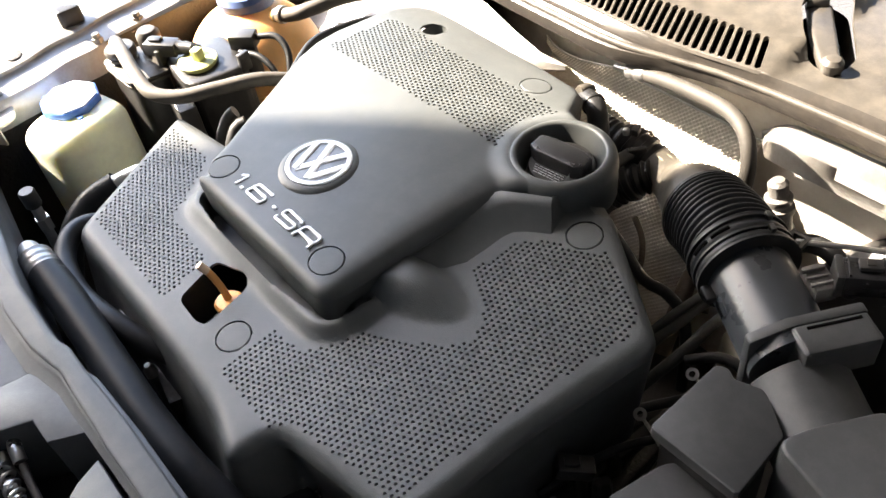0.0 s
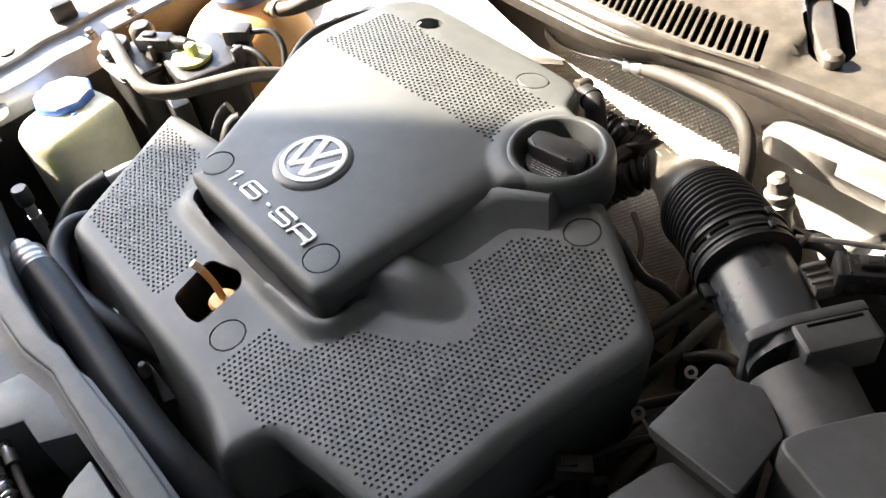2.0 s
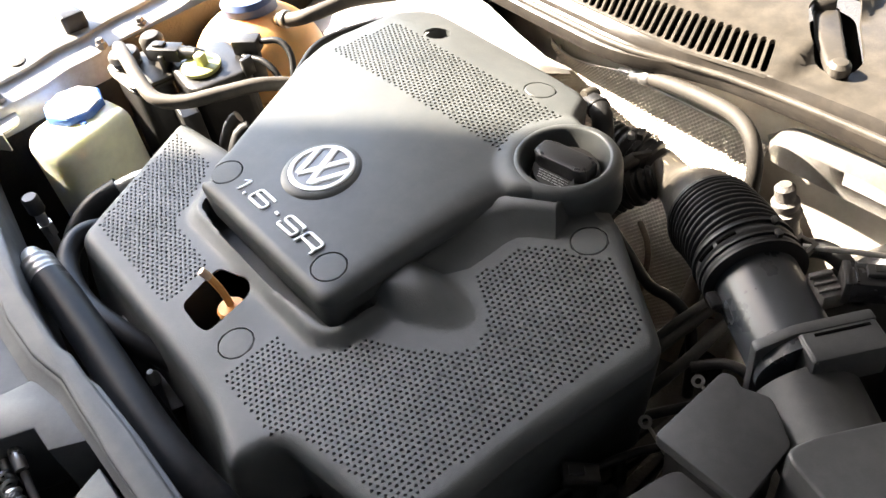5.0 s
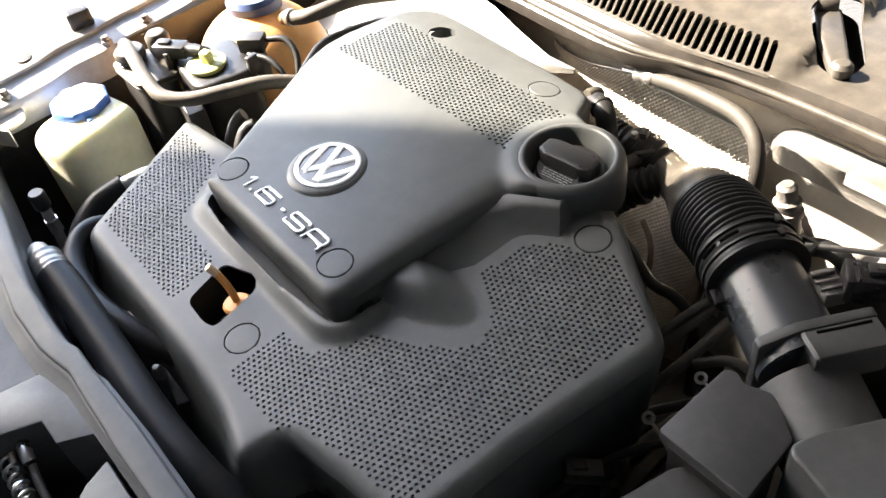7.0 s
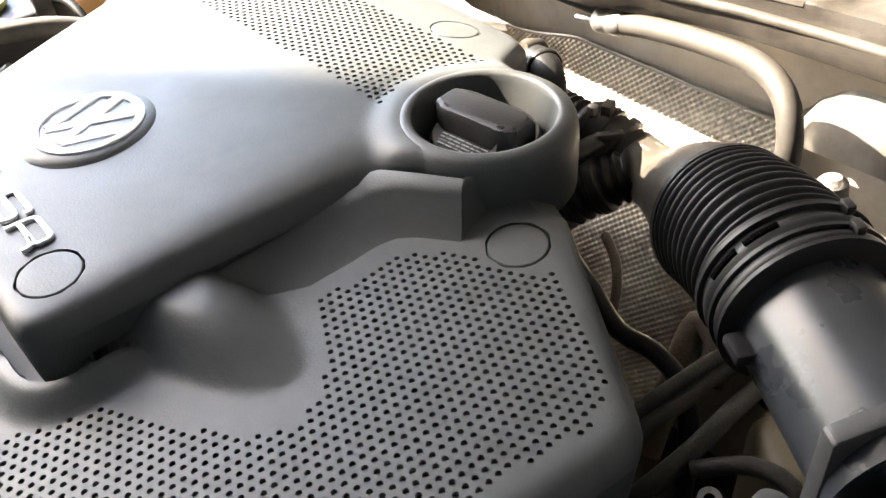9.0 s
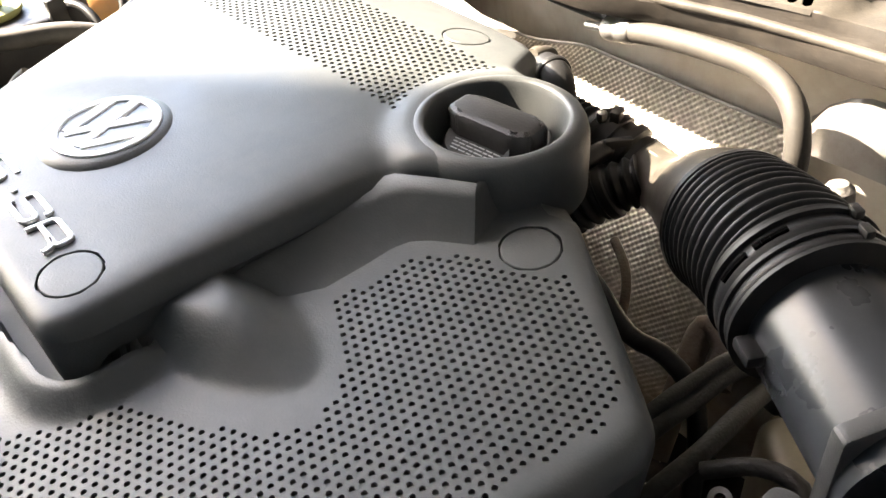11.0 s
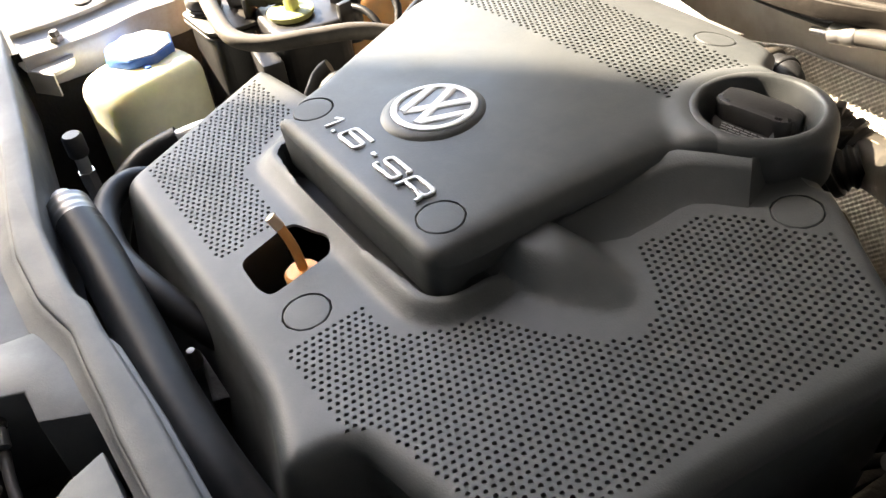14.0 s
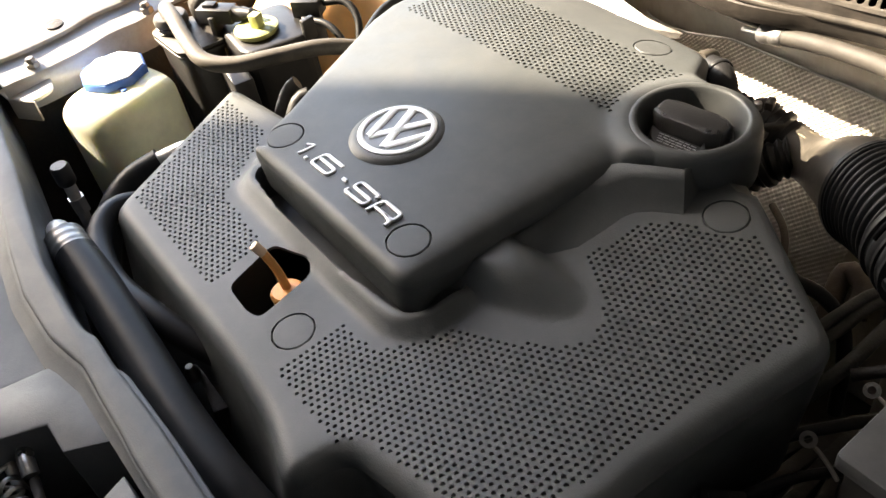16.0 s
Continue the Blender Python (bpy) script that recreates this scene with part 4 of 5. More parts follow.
part("cable", sweep([(-0.264, 0.090, 0.791), (-0.244, 0.103, 0.793), (-0.224, 0.103, 0.782), (-0.208, 0.090, 0.762)], 0.0038, 10), M_RUBBER, level_plug)
part("cable", sweep([(-0.268, 0.066, 0.781), (-0.240, 0.076, 0.782), (-0.216, 0.078, 0.770), (-0.205, 0.072, 0.750)], 0.0036, 10), M_RUBBER, level_plug)
edge_cable = link("spark_cable", sweep([(-0.108, -0.004, 0.770), (-0.126, 0.018, 0.786), (-0.148, 0.052, 0.792), (-0.178, 0.088, 0.793), (-0.202, 0.124, 0.792), (-0.207, 0.160, 0.789), (-0.198, 0.205, 0.784), (-0.19, 0.26, 0.76)], 0.0042, 12), M_RUBBER)
tagged(edge_cable, "thin black cable lying along the cover's edge", "cable")
for k, (dx, dz) in enumerate(((0.0, 0.0), (0.020, -0.004))):
    tube = link("water_pipe", sweep([(-0.196 + dx, 0.012, 0.765 + dz), (-0.200 + dx, 0.000, 0.756), (-0.192 + dx, -0.020, 0.725), (-0.19 + dx, -0.03, 0.64)], 0.0072, 14), M_RUBBER_DUSTY if k == 0 else M_RUBBER)
    tagged(tube, "short upright tube behind the perforated panel", "pipe", group="tubes behind the panel")

# ---- front carrier and hoses ----
front = thing("front_carrier", "dusty grey plastic front panel over the bonnet lock", "front panel")
RIDGE = [(-0.46, -0.2270), (-0.20, -0.2595), (-0.12, -0.2730), (-0.066, -0.2795), (-0.011, -0.2780), (0.010, -0.2740), (0.029, -0.2695), (0.062, -0.2705), (0.095, -0.2705), (0.120, -0.2715), (0.16, -0.2705), (0.36, -0.2705)]
FOOT = [(-0.46, -0.2375), (-0.20, -0.2700), (-0.12, -0.2835), (-0.066, -0.2900), (0.001, -0.2890), (0.013, -0.2845), (0.040, -0.2785), (0.070, -0.2780), (0.095, -0.2770), (0.120, -0.2765), (0.16, -0.2755), (0.36, -0.2755)]
part("upper_tier", prism([(-0.46, -0.208), (-0.21, -0.2390), (-0.085, -0.2575), (-0.020, -0.2585), (-0.001, -0.2575), (0.011, -0.2535), (0.038, -0.2535), (0.11, -0.2500), (0.36, -0.2490)] + RIDGE[::-1], 0.70, 0.7955, 0.0030, segments=3), M_CARRIER, front)
bm = bmesh.new()
rows = [[bm.verts.new((*Vector(a).lerp(Vector(b), f), z)) for f, z in ((-0.15, 0.7925), (0.12, 0.7920), (0.30, 0.7905), (0.85, 0.7868), (1.1, 0.7858), (1.1, 0.775))] for a, b in zip(RIDGE, FOOT)]
for p, q in zip(rows, rows[1:]):
    for k in range(5):
        bm.faces.new((p[k], q[k], q[k + 1], p[k + 1]))
bmesh.ops.recalc_face_normals(bm, faces=bm.faces[:])
part("step_wall", bm, M_CARRIER, front)
part("lower_tier", prism([(0.0045, -0.2875)] + FOOT[5:8] + [(0.090, -0.2770), (0.0770, -0.3025), (0.0500, -0.3035), (0.040, -0.329), (0.028, -0.60), (-0.060, -0.60), (-0.030, -0.42), (-0.0005, -0.3175)], 0.70, 0.7862, 0.0014), M_CARRIER, front)
part("side_tier", prism(FOOT[:5] + [(0.0055, -0.2875), (0.0005, -0.3175), (-0.029, -0.42), (-0.059, -0.60), (-0.46, -0.60)], 0.70, 0.7843, 0.0010), M_CARRIER, front)
part("latch_shelf", prism([(0.1175, -0.2800), (0.36, -0.2790), (0.36, -0.36), (0.160, -0.345), (0.1255, -0.3000)], 0.72, 0.7862, 0.0014), M_CARRIER, front)
part("edge_flange", prism([(0.040, -0.2520), (0.050, -0.2495), (0.12, -0.2465), (0.36, -0.2455), (0.36, -0.2520), (0.034, -0.2560)], 0.70, 0.7860, 0.0015), M_CARRIER, front)
part("latch_pan", prism([(0.000, -0.300), (0.05, -0.276), (0.36, -0.276), (0.36, -0.60), (0.000, -0.60)], 0.62, 0.712, 0.002), M_BLACK, front)
part("recess_floor", prism([(0.088, -0.282), (0.140, -0.282), (0.140, -0.345), (0.100, -0.345)], 0.70, 0.742, 0.003), M_BLACK, front)
latch = thing("bonnet_lock", "worn bright steel bonnet lock with a spring in its recess", "bonnet lock")
part("lock_plate", prism([(0.030, -0.345), (0.100, -0.350), (0.100, -0.336), (0.034, -0.333)], 0.705, 0.752, 0.002), M_DARK, latch)
part("catch", sweep([(0.040, -0.3235, 0.768), (0.050, -0.3245, 0.770), (0.060, -0.3260, 0.766)], 0.0052, 14), M_STEEL, latch, "polished steel catch")
part("lever", sweep([(0.060, -0.326, 0.762), (0.072, -0.328, 0.758), (0.090, -0.330, 0.750)], 0.0032, 10), M_DARKBOLT, latch)
part("hook", sweep([(0.020, -0.330, 0.735), (0.022, -0.332, 0.758), (0.032, -0.334, 0.764), (0.048, -0.336, 0.758), (0.050, -0.336, 0.740)], 0.0036, 12), M_STEEL, latch)
part("bolt", lathe([(0.006, 0.745), (0.006, 0.756), (0.004, 0.759)], Matrix.Translation((0.066, -0.341, 0)), 12), M_STEEL, latch)
part("bolt", lathe([(0.005, 0.745), (0.005, 0.754), (0.003, 0.757)], Matrix.Translation((0.088, -0.343, 0)), 12), M_DARKBOLT, latch)
part("spring", sweep([(0.030 + k * 0.0011, -0.340 + 0.006 * math.cos(k * 0.7), 0.760 + 0.006 * math.sin(k * 0.7)) for k in range(54)], 0.0016, 6, step=0.002), M_STEEL, latch)
hose_a = thing("coolant_hose", "thick black rubber coolant hose with a bright crimped collar", "hose")
part("rubber", sweep([(-0.125, -0.2345, 0.760), (-0.085, -0.2335, 0.754), (-0.01, -0.235, 0.744), (0.07, -0.237, 0.735), (0.137, -0.233, 0.722), (0.20, -0.220, 0.69), (0.24, -0.21, 0.62)], 0.0168, 24), M_RUBBER, hose_a)
collar = part("collar", sweep([(-0.148, -0.2355, 0.7620), (-0.113, -0.2340, 0.7580)], lambda t: 0.0166 + 0.0003 * math.cos(t * 26), 24, step=0.001), M_PIPE_END, hose_a, "bright crimped metal collar")
part("stub_pipe", sweep([(-0.19, -0.232, 0.735), (-0.175, -0.235, 0.754), (-0.146, -0.2356, 0.762)], 0.010, 16), M_TIN, hose_a)
hose_b = thing("bypass_hose", "thinner black rubber hose curving under the cover", "hose")
part("rubber", sweep([(-0.165, -0.135, 0.70), (-0.176, -0.160, 0.735), (-0.176, -0.188, 0.747), (-0.150, -0.212, 0.747), (-0.10, -0.221, 0.744), (-0.044, -0.212, 0.738), (0.01, -0.188, 0.716), (0.05, -0.150, 0.690)], 0.0105, 18), M_RUBBER, hose_b)

# small fittings in the dark gap between hoses and cover
fit_a = thing("sensor_connector", "black connector with a bright clip below the cover's front edge", "electrical plug")
fm = Matrix.Translation((-0.075, -0.186, 0.688)) @ Matrix.Rotation(radians(25), 4, 'Z') @ Matrix.Rotation(radians(-20), 4, 'X')
part("plug_body", block(0.034, 0.020, 0.020, fm, 0.002), M_BLACK, fit_a)
part("lock", block(0.012, 0.012, 0.004, fm @ Matrix.Translation((0.004, 0, 0.0205)), 0.0008), M_BLACK, fit_a)
part("wire_clip", sweep([(-0.092, -0.196, 0.705), (-0.082, -0.200, 0.712), (-0.070, -0.198, 0.712), (-0.062, -0.192, 0.706)], 0.0013, 8), M_STEEL, fit_a, "bright wire clip")
part("cable", sweep([(-0.058, -0.182, 0.694), (-0.035, -0.178, 0.690), (-0.012, -0.186, 0.676), (0.0, -0.20, 0.65)], 0.0042, 10), M_RUBBER, fit_a)
alternator = thing("alternator", "dark cast alternator housing deep below the hoses", "alternator")
part("housing", lathe([(0.030, -0.05), (0.052, -0.04), (0.056, 0.0), (0.052, 0.035), (0.030, 0.045)], Matrix.Translation((-0.035, -0.165, 0.610)) @ Matrix.Rotation(radians(90), 4, 'Y'), 32), M_DARK, alternator)
for k in range(8):
    a = k * math.pi / 4
    part("vent_rib", block(0.070, 0.005, 0.006, Matrix.Translation((-0.038, -0.165, 0.610)) @ Matrix.Rotation(a, 4, 'X') @ Matrix.Translation((0, 0, 0.053)), 0.001), M_CAST, alternator)
hose_c = thing("heater_hose", "black hose with a bright pipe section near the washer bottle", "hose")
part("rubber", sweep([(-0.226, -0.126, 0.736), (-0.232, -0.160, 0.726), (-0.218, -0.195, 0.706), (-0.19, -0.225, 0.66), (-0.17, -0.24, 0.60)], 0.0135, 18), M_RUBBER, hose_c)
part("pipe_section", sweep([(-0.226, -0.128, 0.7355), (-0.212, -0.100, 0.742), (-0.19, -0.07, 0.74)], 0.0105, 16), M_TIN, hose_c, "bright metal pipe section")
port = thing("service_port", "air conditioning service port with a black cap", "service port")
part("cap", lathe([(0.0075, 0.752), (0.0085, 0.754), (0.0085, 0.770), (0.007, 0.772)], Matrix.Translation((-0.238, -0.206, 0)), 20), M_BLACK, port)
part("stem", sweep([(-0.238, -0.206, 0.755), (-0.234, -0.207, 0.728)], 0.0055, 14), M_TIN, port)
part("nut", lathe([(0.0075, 0.722), (0.0075, 0.738)], Matrix.Translation((-0.235, -0.2065, 0)), 6), M_TIN, port)
part("tube", sweep([(-0.234, -0.207, 0.730), (-0.228, -0.209, 0.700), (-0.21, -0.215, 0.66), (-0.20, -0.22, 0.55)], 0.0052, 14), M_TIN, port)
bracket_low = thing("tensioner_bracket", "dark painted bracket with a bright bolt below the cover", "bracket")
part("plate", prism([(-0.020, -0.205), (0.030, -0.215), (0.040, -0.180), (-0.005, -0.170)], 0.60, 0.692, 0.003), M_DARK, bracket_low)
part("bolt", lathe([(0.006, 0.690), (0.006, 0.698), (0.003, 0.704)], Matrix.Translation((-0.012, -0.210, 0)), 10), M_STEEL, bracket_low)
part("clip", sweep([(0.015, -0.200, 0.694), (0.024, -0.196, 0.704), (0.036, -0.198, 0.700)], 0.0022, 8), M_STEEL, bracket_low)
rib_cap = thing("ribbed_cap", "glossy black ribbed cap seen in the cover's front notch", "cap")
part("dome", lathe([(0.026, 0.62), (0.026, 0.690), (0.022, 0.700), (0.006, 0.703)], Matrix.Translation((0.182, -0.190, -0.012)), 28), M_GLOSSY, rib_cap)
for k in range(10):
    a = k * 0.628
    part("rib", block(0.004, 0.003, 0.06, Matrix.Translation((0.182 + 0.026 * math.cos(a), -0.190 + 0.026 * math.sin(a), 0.63)) @ Matrix.Rotation(a, 4, 'Z'), 0.0006), M_GLOSSY, rib_cap)

# ---- right gap: cables and small parts ----
def cable(name, points, r, mat, label, category="cable", group=""):
    return tagged(link(name, sweep(points, r, 12), mat), label, category, group)


cable("support_hose", [(0.165, 0.200, 0.700), (0.20, 0.182, 0.706), (0.233, 0.171, 0.700), (0.255, 0.174, 0.698), (0.278, 0.170, 0.690), (0.292, 0.160, 0.665), (0.30, 0.15, 0.62)], 0.0055, M_RUBBER, "black rubber hose below the intake", "hose")
cable("loom", [(0.268, 0.095, 0.660), (0.279, 0.134, 0.688), (0.283, 0.164, 0.691), (0.286, 0.202, 0.690), (0.30, 0.235, 0.67)], 0.0048, M_LOOM, "dusty taped cable loom crossing below the intake", group="crossing looms")
cable("loom", [(0.258, 0.110, 0.660), (0.273, 0.141, 0.693), (0.277, 0.171, 0.697), (0.282, 0.205, 0.695), (0.29, 0.24, 0.67)], 0.0042, M_LOOM, "dusty taped cable loom crossing below the intake", group="crossing looms")
cable("loom", [(0.285, 0.088, 0.650), (0.300, 0.113, 0.682), (0.306, 0.140, 0.694), (0.305, 0.170, 0.694), (0.300, 0.205, 0.68)], 0.0052, M_LOOM, "dusty taped cable loom crossing below the intake", group="crossing looms")
cable("taped_loom", [(0.262, 0.168, 0.62), (0.254, 0.196, 0.650), (0.243, 0.232, 0.668), (0.262, 0.226, 0.672), (0.272, 0.205, 0.66)], 0.0085, M_TAPE, "brown cloth-taped cable loom in the gap")
cable("red_wire", [(0.178, 0.222, 0.705), (0.200, 0.206, 0.706), (0.214, 0.190, 0.700), (0.22, 0.175, 0.68)], 0.0030, M_TAPE, "dark red wire against the heat shield", "wire")
cable("earth_braid", [(0.312, 0.132, 0.692), (0.332, 0.146, 0.702), (0.352, 0.150, 0.702), (0.366, 0.140, 0.69)], 0.0046, M_DARK, "dull braided cable beside the airbox")
for x, y in ((0.338, 0.103), (0.334, 0.047)):
    lug = thing("cable_lug", "zinc ring lug on a thin wire beside the airbox", "cable lug", group="ring lugs")
    prof = [(0.0026, -0.0006), (0.0052, -0.0006), (0.0052, 0.0006), (0.0026, 0.0006), (0.0026, -0.0006)]
    part("ring", lathe(prof, Matrix.Translation((x, y, 0.727)) @ Matrix.Rotation(radians(28), 4, 'X'), 22, cap=False), M_CAST, lug)
    part("stem", sweep([(x + 0.006, y - 0.002, 0.727), (x + 0.016, y - 0.006, 0.728), (x + 0.026, y - 0.008, 0.722)], 0.0014, 8), M_DARKBOLT, lug)
pale = thing("clutch_reservoir", "pale beige plastic vessel deep below the intake", "reservoir")
part("vessel", loft(dome_sections(0.335, 0.186, 0.024, 0.018, 0.58, 0.684, 0.010, -30)), M_PALE, pale)
part("ridge", sweep([(0.313, 0.197, 0.676), (0.335, 0.165, 0.676)], 0.003, 8), M_PALE, pale)
gearbox = thing("gearbox", "dark oily gearbox casting below the intake", "gearbox")
part("case", prism(rounded([(0.27, -0.10), (0.46, -0.10), (0.46, 0.16), (0.33, 0.20), (0.27, 0.10)], 0.03, 5), 0.32, 0.62, 0.012), M_DARK, gearbox)
for k in range(5):
    part("casting_rib", block(0.012, 0.20, 0.020, Matrix.Translation((0.285 + k * 0.022, 0.03, 0.612)) @ Matrix.Rotation(radians(8 * k - 12), 4, 'Z'), 0.003), M_DARK, gearbox)
random.seed(4)
for k in range(14):
    x, y = 0.300 + random.random() * 0.060, -0.04 + random.random() * 0.16
    b = thing("gearbox_fitting", "oily bolt head or clip on the gearbox", "bolt", group="gearbox fittings")
    part("head", lathe([(0.006, 0.50), (0.006, 0.640 + 0.02 * random.random()), (0.004, 0.663)], Matrix.Translation((x, y, 0)) @ Matrix.Rotation(random.random() * 0.04, 4, 'X'), 6 + 4 * (k % 2)), M_DARK if k % 3 else M_CAST, b)
cable("gap_cable", [(0.280, 0.02, 0.66), (0.305, 0.06, 0.680), (0.33, 0.10, 0.685), (0.345, 0.14, 0.67)], 0.0042, M_RUBBER, "black cable sagging over the gearbox", group="gap cables")
cable("gap_cable", [(0.30, -0.03, 0.655), (0.325, 0.02, 0.690), (0.345, 0.06, 0.69), (0.36, 0.10, 0.66)], 0.0035, M_RUBBER, "black cable sagging over the gearbox", group="gap cables")
small_plug = thing("gap_plug", "black plug hanging in the gap beside the airbox", "electrical plug")
part("plug_body", block(0.030, 0.016, 0.014, Matrix.Translation((0.318, -0.010, 0.690)) @ Matrix.Rotation(radians(50), 4, 'Z') @ Matrix.Rotation(radians(15), 4, 'Y'), 0.002), M_BLACK, small_plug)
part("latch", block(0.012, 0.008, 0.004, Matrix.Translation((0.318, -0.010, 0.704)) @ Matrix.Rotation(radians(50), 4, 'Z'), 0.0008), M_BLACK, small_plug)

# ---- rear: pipe, shield, booster ----
ac = thing("air_conditioning_pipe", "dusty metal pipe bending along the bulkhead", "pipe")
part("pipe", sweep([(0.092, 0.318, 0.782), (0.130, 0.316, 0.790), (0.175, 0.312, 0.796), (0.210, 0.306, 0.7985), (0.234, 0.296, 0.793), (0.247, 0.287, 0.776), (0.251, 0.281, 0.745), (0.252, 0.276, 0.66)], 0.0072, 22), M_PIPE, ac)
part("collar", lathe([(0.0040, -0.017), (0.0076, -0.0165), (0.0082, -0.0155), (0.0082, -0.0075), (0.0077, -0.0065), (0.0077, -0.0035), (0.0083, -0.0025), (0.0083, 0.0065), (0.0074, 0.0080)],
                     Matrix.Translation((0.098, 0.3177, 0.7832)) @ Vector((0.038, -0.002, 0.008)).to_track_quat('Z', 'Y').to_matrix().to_4x4(), 28), M_PIPE_END, ac, "dull crimped collar")
part("capillary", sweep([(0.088, 0.318, 0.781), (0.078, 0.3184, 0.7788), (0.063, 0.3192, 0.7757)], 0.0030, 12, False), M_TIN, ac)
wire_line = link("bulkhead_cable", sweep([(0.10, 0.330, 0.782), (0.02, 0.334, 0.780), (-0.08, 0.344, 0.780), (-0.2, 0.37, 0.778)], 0.0062, 12), M_RUBBER)
tagged(wire_line, "black cable clipped below the cowl edge", "cable")

shield = thing("heat_shield", "dimpled aluminium heat shield behind the engine", "heat shield")
prof = [(0.375, 0.7205), (0.3715, 0.714), (0.363, 0.700), (0.346, 0.678), (0.324, 0.655), (0.304, 0.625), (0.288, 0.585), (0.274, 0.530), (0.262, 0.47)]
line = smooth_line([(0, a, z) for a, z in prof], 0.0009)
bm = bmesh.new()
grid_v = []
NX = 520
run_s = 0.0


def shield_droop(x):
    """How far the sheet's top edge hangs towards the passenger side."""
    return 0.25 * max(0, 0.010 - x)


for i, p in enumerate(line):
    q = line[min(i + 1, len(line) - 1)] - line[max(i - 1, 0)]
    run_s += q.length / 2
    nrm = Vector((0, -abs(q.z), abs(q.y))).normalized()
    hang = float(bump_step(np.array(p.z), 0.66, 0.7205))
    row = []
    for k in range(NX + 1):
        x = -0.13 + 0.338 * k / NX
        up = 0.0009 * math.sin(x * 2 * math.pi / 0.0056) * math.sin(run_s * 2 * math.pi / 0.0056)
        row.append(bm.verts.new((x, p.y + up * nrm.y + 0.03 * max(0, (-0.02 - x) / 0.1) ** 2 + 0.30 * (1 - hang) * max(0, 0.060 - x), p.z + up * nrm.z - hang * shield_droop(x))))
    grid_v.append(row)
for a, b in zip(grid_v, grid_v[1:]):
    for k in range(NX):
        bm.faces.new((a[k], b[k], b[k + 1], a[k + 1]))
part("sheet", bm, M_SHIELD, shield, sharp=80)
part("rolled_edge", sweep([(x / 1000, 0.3755 + 0.03 * max(0, (-0.02 - x / 1000) / 0.1) ** 2, 0.7210 - shield_droop(x / 1000)) for x in range(-130, 209, 13)], 0.0013, 8), M_TIN, shield)

booster = thing("brake_booster", "glossy black brake booster drum beside the bulkhead", "brake booster")
part("drum", lathe([(0.04, -0.07), (0.10, -0.05), (0.112, -0.03), (0.112, 0.0), (0.117, 0.004), (0.117, 0.012), (0.10, 0.03), (0.05, 0.045)],
                   Matrix.Translation((0.42, 0.335, 0.60)) @ Matrix.Rotation(radians(80), 4, 'X'), 56), M_BLACK, booster)
part("vacuum_hose", sweep([(0.36, 0.30, 0.69), (0.33, 0.305, 0.705), (0.30, 0.31, 0.69), (0.28, 0.31, 0.65)], 0.009, 14), M_RUBBER, booster)
part("check_valve", lathe([(0.010, -0.012), (0.012, -0.008), (0.012, 0.006), (0.008, 0.012)], Matrix.Translation((0.36, 0.295, 0.695)), 18), M_BLACK, booster)
fitting = thing("hydraulic_fitting", "bright metal fitting with ribbed collar by the bulkhead", "pipe fitting")
part("fitting_body", lathe([(0.012, -0.03), (0.012, -0.008), (0.0145, -0.006), (0.0145, 0.0), (0.011, 0.002), (0.013, 0.006), (0.013, 0.011), (0.0095, 0.013), (0.0095, 0.026), (0.006, 0.030)], Matrix.Translation((0.266, 0.322, 0.708)) @ Matrix.Rotation(radians(-12), 4, 'Y'), 24), M_CAST, fitting)
part("base", lathe([(0.020, -0.16), (0.020, -0.03), (0.014, -0.024)], Matrix.Translation((0.266, 0.322, 0.708)), 24), M_BLACK, fitting)
brace = thing("cable_guide", "thin metal rod with a square guide behind the hose", "cable guide")
part("rod", sweep([(0.318, 0.262, 0.742), (0.36, 0.29, 0.742), (0.41, 0.32, 0.742)], 0.0026, 8), M_TIN, brace)
part("frame", lathe([(0.0075, -0.003), (0.0125, -0.003), (0.0125, 0.003), (0.0075, 0.003), (0.0075, -0.003)], Matrix.Translation((0.318, 0.262, 0.742)) @ Matrix.Rotation(radians(45), 4, 'Z'), 4, cap=False), M_BLACK_DUSTY, brace)

# ---- body ----
fender = thing("wing_rail", "dusty silver painted inner wing rail", "car body", kind="structure")
rail = [(-1.2, 0.83), (-0.60, 0.812), (-0.50, 0.7980), (-0.460, 0.7930), (-0.4420, 0.7910), (-0.4400, 0.7897), (-0.4402, 0.7860), (-0.4370, 0.7830), (-0.4300, 0.7810), (-0.4160, 0.7785), (-0.4105, 0.7765), (-0.4075, 0.7710), (-0.4090, 0.742)]


def rail_shift(y):
    """The rail runs slightly outwards towards the bulkhead."""
    return -0.14 * (y + 0.16)


def rail_top(x, y):
    return float(np.interp(x - rail_shift(y), [p[0] for p in rail], [p[1] for p in rail]))


part("rail", extruded(rail, -0.205, 0.9, steps=110, bend=lambda s_: (rail_shift(s_) + 0.0016 * math.sin(s_ * 41) + 0.0012 * math.sin(s_ * 97), 0.0012 * math.sin(s_ * 60 + 1))), M_PAINT, fender)
for y in (0.020, -0.036, -0.168):
    bolt = part("bolt", lathe([(0.0072, -0.004), (0.0072, 0.0035), (0.0052, 0.004), (0.0052, 0.0072), (0.004, 0.0085)], Matrix.Translation((-0.4220 + rail_shift(y) * 0.8, y, rail_top(-0.4220 + rail_shift(y) * 0.8, y))), 6), M_DARKBOLT, fender)
part("buffer", prism(rounded([(-0.494, -0.060), (-0.468, -0.060), (-0.466, -0.032), (-0.492, -0.032)], 0.004, 3), 0.790, 0.813, 0.003), M_BLACK, fender, "black rubber buffer block")
